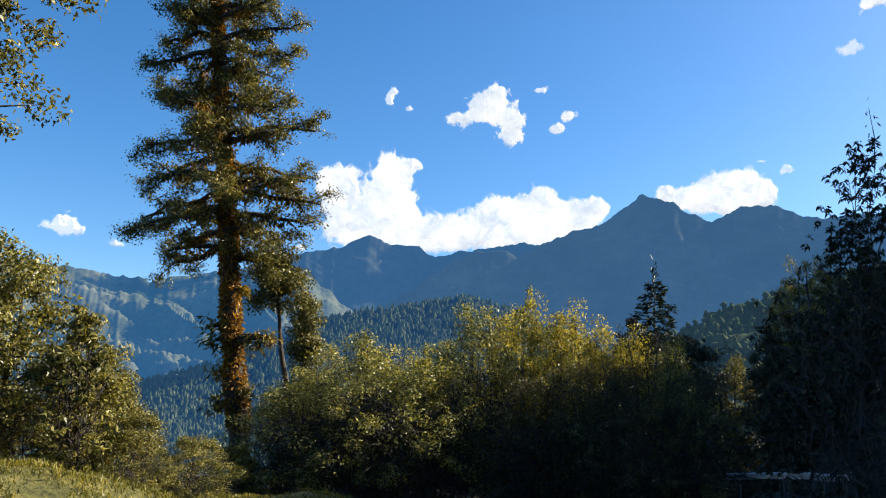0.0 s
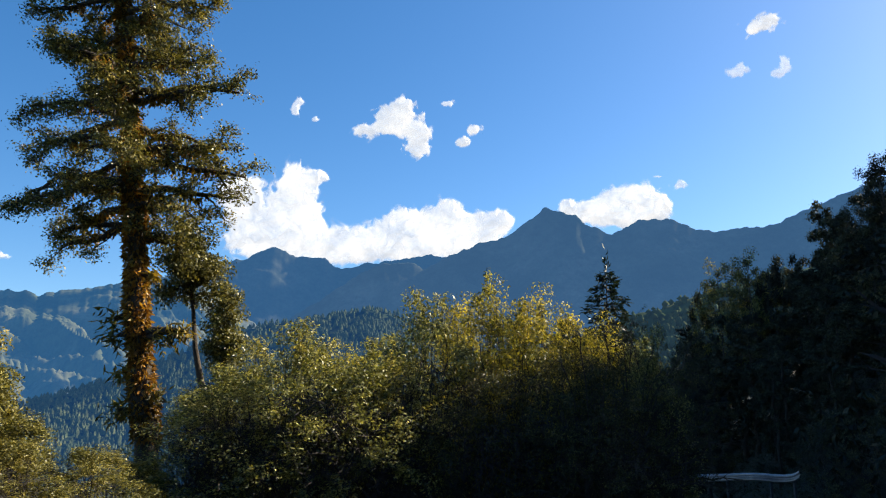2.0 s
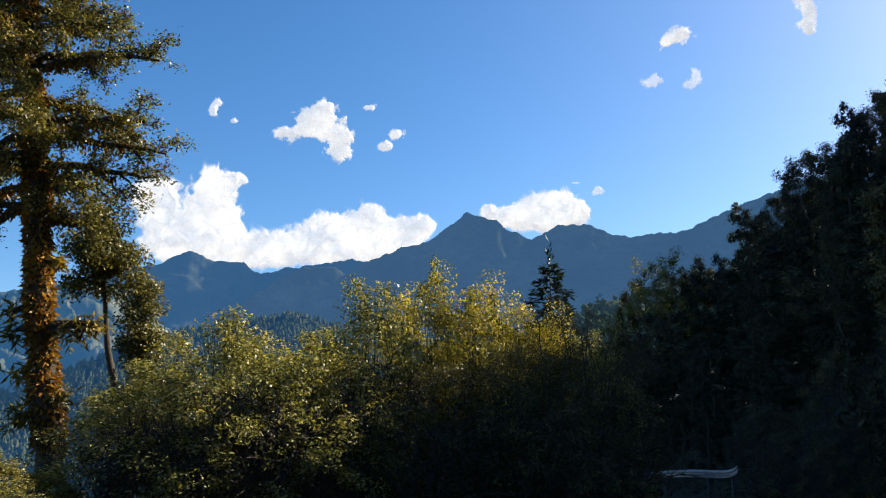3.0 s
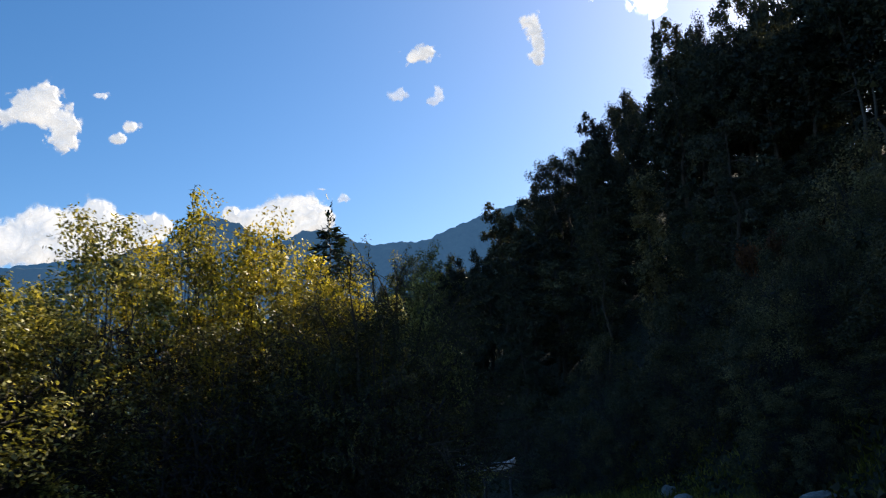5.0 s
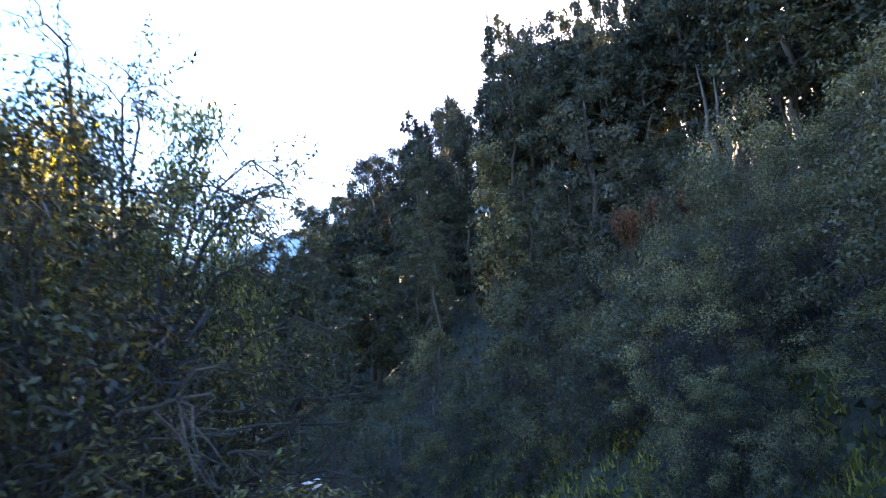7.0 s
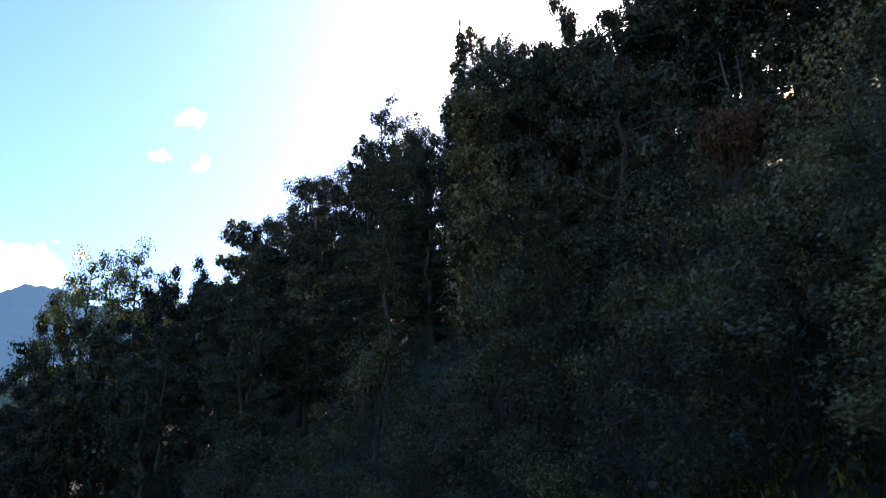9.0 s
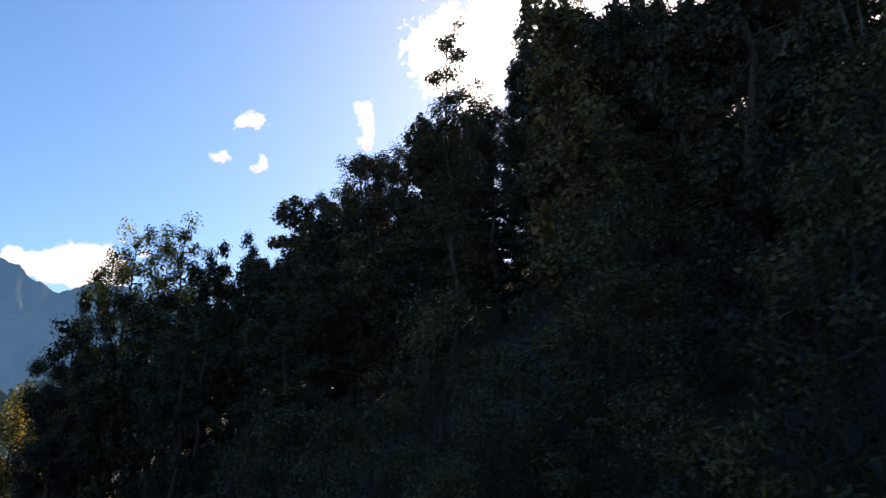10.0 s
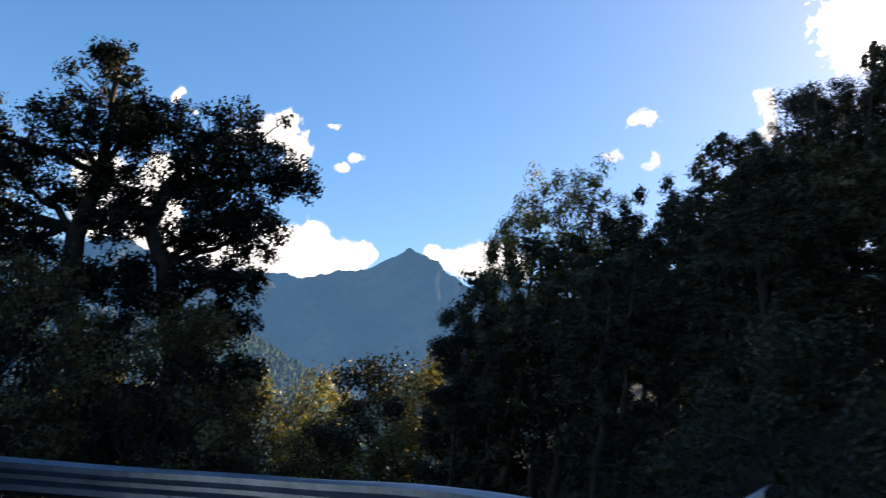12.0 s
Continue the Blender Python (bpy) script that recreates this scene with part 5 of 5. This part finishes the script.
# ---------------------------------------------------------------- beyond the bend
def bend_tree():
    """The big forked tree behind the rail: two stems, heavy limbs, ragged leaf masses with gaps."""
    rng = np.random.default_rng(111)
    x, y = 0.25, 47.6
    tree = thing("bend_tree", (x, y, ground_z(x, y) - 0.1), "big dark forked tree with a ragged crown behind the guard rail", "tree")
    up = -ground_z(x, y) + 0.1
    base = np.array([0, 0, -0.3])
    fork = np.array([0.35, 0, up - 1.7])
    mesh_ob("trunk", *tube(bend(rng, base, fork, 6, 0, 0.05), [0.42, 0.36, 0.33, 0.31, 0.3, 0.29, 0.27], 10), BARK, tree, smooth=True)
    # two stems: one upright, one that leaves it low and bows outwards before it leans back in
    stem_a = [(fork + np.array([-0.43 - x, 0.2, up + 0.05])) * 0.5] + [np.array([px, 0.0, pz]) + np.array([-x, 0, up]) for px, pz in ((-0.45, 0.05), (-0.7, 1.65), (-0.55, 3.0), (-0.7, 4.4))]
    stem_b = [np.array([px, 0.25, pz]) + np.array([-x, 0, up]) for px, pz in ((1.75, -0.5), (1.35, 0.6), (1.08, 1.36), (0.6, 2.1), (0.75, 3.0), (1.2, 4.2))]
    mesh_ob("stem", *tube([fork] + stem_a, [0.27, 0.24, 0.22, 0.19, 0.14, 0.06], 9), BARK, tree, smooth=True)
    mesh_ob("stem", *tube([np.array([1.6 - x, 0.2, -0.3]), np.array([1.85 - x, 0.25, up - 2.0])] + stem_b, [0.28, 0.25, 0.23, 0.21, 0.19, 0.16, 0.12, 0.05], 9), BARK, tree, smooth=True)
    # leaf masses: across, height over the road's start, size
    masses = ((-0.75, 4.63, 0.95), (-1.2, 3.75, 0.75), (-0.78, 5.6, 0.4), (-0.1, 4.1, 0.6), (1.41, 4.3, 0.75), (2.4, 4.35, 0.75), (3.2, 3.85, 0.45), (2.3, 3.4, 0.7), (0.8, 3.2, 0.65), (2.75, 2.5, 0.55), (2.0, 2.6, 0.5),
              (2.6, 1.5, 0.5), (2.5, 0.7, 0.42), (1.9, 1.3, 0.35), (-2.1, 2.8, 0.75), (-2.2, 1.7, 0.65), (-3.2, 2.4, 0.8), (-3.4, 3.6, 0.6), (2.0, -0.9, 0.75), (3.15, -0.45, 0.45), (2.6, -0.7, 0.5), (1.4, -1.6, 0.9), (0.1, -0.9, 0.85),
              (-1.0, -0.5, 0.85), (-2.2, -0.4, 0.9), (-3.4, 0.2, 0.9), (-1.3, 0.6, 0.6), (0.6, 0.0, 0.5), (0.9, -2.2, 0.9), (-0.8, -2.0, 1.0), (-2.6, -2.0, 1.0), (2.6, -2.0, 0.8), (0.3, 2.6, 0.45), (-1.4, 1.5, 0.55), (1.6, 3.5, 0.6), (0.2, 4.6, 0.5), (-0.1, 1.0, 0.4), (0.0, 2.1, 0.4), (-0.2, 3.0, 0.45), (0.5, 1.3, 0.4), (1.6, 2.1, 0.45), (1.9, 0.2, 0.5), (0.9, 0.7, 0.4), (-0.9, 2.6, 0.4))
    tips, radii, wood = [], [], []
    for mx, mz, r in masses:
        c = np.array([mx - x, rng.uniform(-0.5, 0.5), up + mz - 0.2])
        joint = min(stem_a + stem_b + [fork], key=lambda q: np.linalg.norm(q - c) + max(q[2] - c[2], 0.0))
        lp = bend(rng, joint, c, 6, 0.1, 0.07)
        mesh_ob("limb", *tube(lp, [(0.05 + 0.05 * r) * (1 - 0.85 * k / 6) + 0.012 for k in range(7)], 7), BARK, tree, smooth=True)
        r *= 1.25
        for _ in range(int(44 * r + 8)):
            off = in_ball(rng, 1, 0.8)[0]
            q = c + off * r * np.array([1.0, 1.3, 1.0])
            tips.append(q), radii.append(rng.uniform(0.13, 0.3))
            wood.append(tube(bend(rng, c + off * r * 0.2, q, 2, 0.03, 0.03), [0.02, 0.012, 0.005], 3))
        if mz < 3.6 and abs(mx) > 1.9:
            for _ in range(6):
                tips.append(c + np.array([rng.normal() * r * 0.6, rng.normal() * 0.3, -r - rng.uniform(0.0, 0.5)])), radii.append(0.15)
    mesh_ob("brushwood", *tubes(wood), BARK, tree)["kind"] = "stuff"
    pts, face = crown_points(rng, tips, radii, 60, 0.85)
    quad_mesh("crown", leaf_quads(rng, pts, 0.095, 0.55, 0.1, face=face), LEAF_OAK, tree)
    return tree


bend_tree()
E2 = broadleaf("bend_tree", 112, 8.5, 2.2, 0.2, 0.25, 30, 300, 0.13, LEAF_OAK, BARK, "dark leafy tree behind the guard rail", clump_r=0.65)
place(E2, -3.6, 47.2, 80)
again(G2, 2.6, 45.0, 10, 1.1)
again(G2, 0.2, 44.6, 100, 1.1)
again(G2, -2.2, 44.2, 190, 1.2)
again(G2, 1.4, 49.6, 60, 1.0)
again(G2, 4.9, 48.2, 250, 0.8)
V1 = broadleaf("valley_tree", 115, 9.0, 2.6, 0.18, 0.12, 32, 140, 0.25, LEAF_AUTUMN, BARK, "golden-leaved tree in late sunlight below the bend", group="trees below the bend", clump_r=0.9, simple=True)
V2 = broadleaf("valley_tree", 116, 9.0, 2.6, 0.18, 0.12, 32, 140, 0.25, LEAF_OAK, BARK, "dark green tree below the bend", group="trees below the bend", clump_r=0.9, simple=True)
for i, (b, x, y, top, s) in enumerate(((V1, 8.6, 88.0, 6.6, 1.0), (V2, 4.6, 82.0, 4.8, 1.3), (V1, 1.6, 86.0, 4.0, 1.0), (V1, -1.6, 80.0, 2.6, 1.0), (V2, -4.6, 84.0, 2.0, 1.1), (V1, -8.0, 86.0, 2.0, 1.1),
                                       (V1, 6.9, 78.0, 1.0, 0.9), (V2, 11.0, 84.0, 6.0, 1.2), (V1, -12.0, 84.0, 1.5, 1.2), (V2, -16.0, 88.0, 1.0, 1.3), (V1, 2.6, 74.0, 0.0, 0.9), (V2, -1.0, 72.0, -0.6, 0.9), (V1, -6.0, 74.0, -0.5, 1.0))):
    z = ground_z(x, y)
    (place if i in (0, 1) else again)(b, x, y, i * 63.0, s, 0.1, max((top - z) / 8.8, 0.35))


# ---------------------------------------------------------------- guard rail round the bend
def guard_rail():
    line = [(7.68, 35.30, -1.73), (7.57, 35.42, -1.84), (7.38, 35.66, -1.92), (7.1, 36.15, -1.95), (6.8, 36.8, -1.94), (6.3, 37.7, -1.97), (5.6, 38.5, -2.06), (4.8, 39.1, -2.13), (3.9, 39.4, -2.22),
            (3.0, 39.35, -2.28), (2.0, 39.0, -2.34), (0.8, 38.6, -2.36), (-0.8, 38.2, -2.44), (-3.0, 37.9, -2.5), (-6.0, 37.7, -2.55), (-10.0, 37.5, -2.6)]
    rail = thing("guard_rail", (3.9, 39.4, ground_z(3.9, 39.4)), "galvanised corrugated guard rail with a bent-up end round the bend", "guard rail")
    inv = rail.matrix_world.inverted()
    pts = [Vector(p) for p in line]
    # round the line
    fine = []
    for i in range(len(pts) - 1):
        for k in range(4):
            fine.append(pts[i].lerp(pts[i + 1], k / 4))
    fine.append(pts[-1])
    for _ in range(3):
        fine = [fine[0]] + [(fine[i - 1] + fine[i] * 2 + fine[i + 1]) / 4 for i in range(1, len(fine) - 1)] + [fine[-1]]
    prof = [(0.0, 0.0), (0.03, -0.012), (0.075, -0.04), (0.075, -0.09), (0.01, -0.135), (0.01, -0.175), (0.075, -0.22), (0.075, -0.27), (0.03, -0.298), (0.0, -0.31)]
    back = [(a - 0.006, b) for a, b in reversed(prof)]
    ring = prof + back
    cuts = [0, 12, 24, 36, 48, len(fine) - 1]
    for ci in range(len(cuts) - 1):
        verts, faces = [], []
        lo, hi = cuts[ci], min(cuts[ci + 1] + (1 if ci < 4 else 0), len(fine) - 1)
        for i in range(lo, hi + 1):
            d = (fine[min(i + 1, len(fine) - 1)] - fine[max(i - 1, 0)])
            side = Vector((d.y, -d.x, 0)).normalized() * -1
            lift = 0.004 * ci
            for a, b in ring:
                verts.append(inv @ (fine[i] + side * (-(a + lift)) * -1 + Vector((0, 0, b))))
        m = len(ring)
        for i in range(hi - lo):
            for k in range(m):
                faces.append((i * m + k, i * m + (k + 1) % m, (i + 1) * m + (k + 1) % m, (i + 1) * m + k))
        mesh_ob("beam", verts, faces, STEEL, rail, smooth=False)
    for i in (6, 15, 24, 32, 40, 48, 54, 60):
        p = fine[min(i, len(fine) - 1)]
        d = (fine[min(i + 1, len(fine) - 1)] - fine[max(i - 1, 0)])
        side = Vector((d.y, -d.x, 0)).normalized()
        c = p - side * 0.07 * -1
        gz = ground_z(c.x, c.y) - 0.3
        bm = bmesh.new()
        bmesh.ops.create_cube(bm, size=1.0)
        bmesh.ops.scale(bm, vec=(0.11, 0.07, p.z - 0.02 - gz), verts=bm.verts)
        bmesh.ops.bevel(bm, geom=bm.edges[:], offset=0.008, segments=1, affect="EDGES")
        ang = math.atan2(side.y, side.x)
        bmesh.ops.transform(bm, matrix=inv @ (Matrix.Translation((c.x, c.y, (p.z - 0.02 + gz) / 2)) @ Matrix.Rotation(ang, 4, "Z")), verts=bm.verts)
        me = bpy.data.meshes.new("post")
        bm.to_mesh(me)
        bm.free()
        me.materials.append(POST)
        o = new("post", me)
        o.parent = rail
    return rail


guard_rail()


# ---------------------------------------------------------------- grass and stones
def grass(name, rng, count, area, height, mat, label, keep=None):
    pts = np.empty((0, 3))
    x = rng.uniform(area[0], area[2], count)
    y = rng.uniform(area[1], area[3], count)
    tuft = np.sin(x * 3.1 + np.sin(y * 2.3) * 2) + np.sin(y * 3.7 + x)
    ok = tuft + rng.normal(size=count) * 0.7 > -0.3
    rx = np.interp(y, ROAD_Y, ROAD_X)
    ok &= np.abs(x - rx) > 2.5
    if keep:
        ok &= keep(x, y)
    x, y = x[ok], y[ok]
    pts = np.array([(a, b, ground_z(a, b) - 0.01) for a, b in zip(x, y)])
    up = np.repeat([[0.0, 0.0, 1.5]], len(pts), 0)
    ob = quad_mesh(name, leaf_quads(rng, pts, height, 0.16, 0.0, 0.7, up), mat, simple=True)
    return tagged(ob, label, "grass", kind="stuff")


grass("grass", np.random.default_rng(201), 60000, (-12, 6, -3.5, 15), 0.1, GRASS, "short sunlit mossy grass on the roadside knolls")


def undergrowth(name, rng, count, label):
    """Low leafy cover on the floor of the hillside wood."""
    y = rng.uniform(8, 100, count)
    x = np.interp(y, TOE_Y, TOE_X) + 0.6 + 45 * rng.uniform(0, 1, count) ** 1.4
    pts = np.array([(a, b, ground_z(a, b) + rng.uniform(-0.05, 0.5)) for a, b in zip(x, y)])
    return tagged(quad_mesh(name, leaf_quads(rng, pts, 0.2, 0.55, 0.0, 1.0), LEAF_OAK, simple=True), label, "undergrowth", kind="stuff")


grass("bank_leaves", np.random.default_rng(204), 15000, (3.5, 12, 13, 37), 0.16, LEAF_GREY, "low leafy plants on the shaded bank")
undergrowth("undergrowth", np.random.default_rng(203), 45000, "dark leafy undergrowth covering the hillside floor")
grass("verge_grass", np.random.default_rng(202), 42000, (3, 13, 13, 36), 0.26, GRASS, "rough yellowish grass on the shaded verge")


def stone(seed, x, y, size):
    rng = np.random.default_rng(seed)
    bm = bmesh.new()
    bmesh.ops.create_icosphere(bm, subdivisions=3, radius=1.0)
    k = rng.uniform(0.7, 1.2, 3)
    for v in bm.verts:
        n = noise.fractal(v.co * 1.4 + Vector((seed, 0, 0)), 0.9, 2.0, 4)
        v.co = Vector((v.co.x * k[0], v.co.y * k[1], v.co.z * k[2] * 0.7)) * (1 + 0.3 * n) * size
    me = bpy.data.meshes.new("boulder")
    bm.to_mesh(me)
    bm.free()
    me.materials.append(STONE)
    o = new("boulder", me)
    o.matrix_world = pose(x, y, ground_z(x, y) + size * 0.25, 0, 0, rng.uniform(0, 360))
    return tagged(o, "grey weathered boulder on the shaded verge", "boulder", "boulders on the verge")


for i, (x, y, s) in enumerate(((7.6, 20.2, 0.4), (8.0, 20.9, 0.3), (9.4, 27.4, 0.35), (10.4, 29.9, 0.3))):
    stone(300 + i, x, y, s)
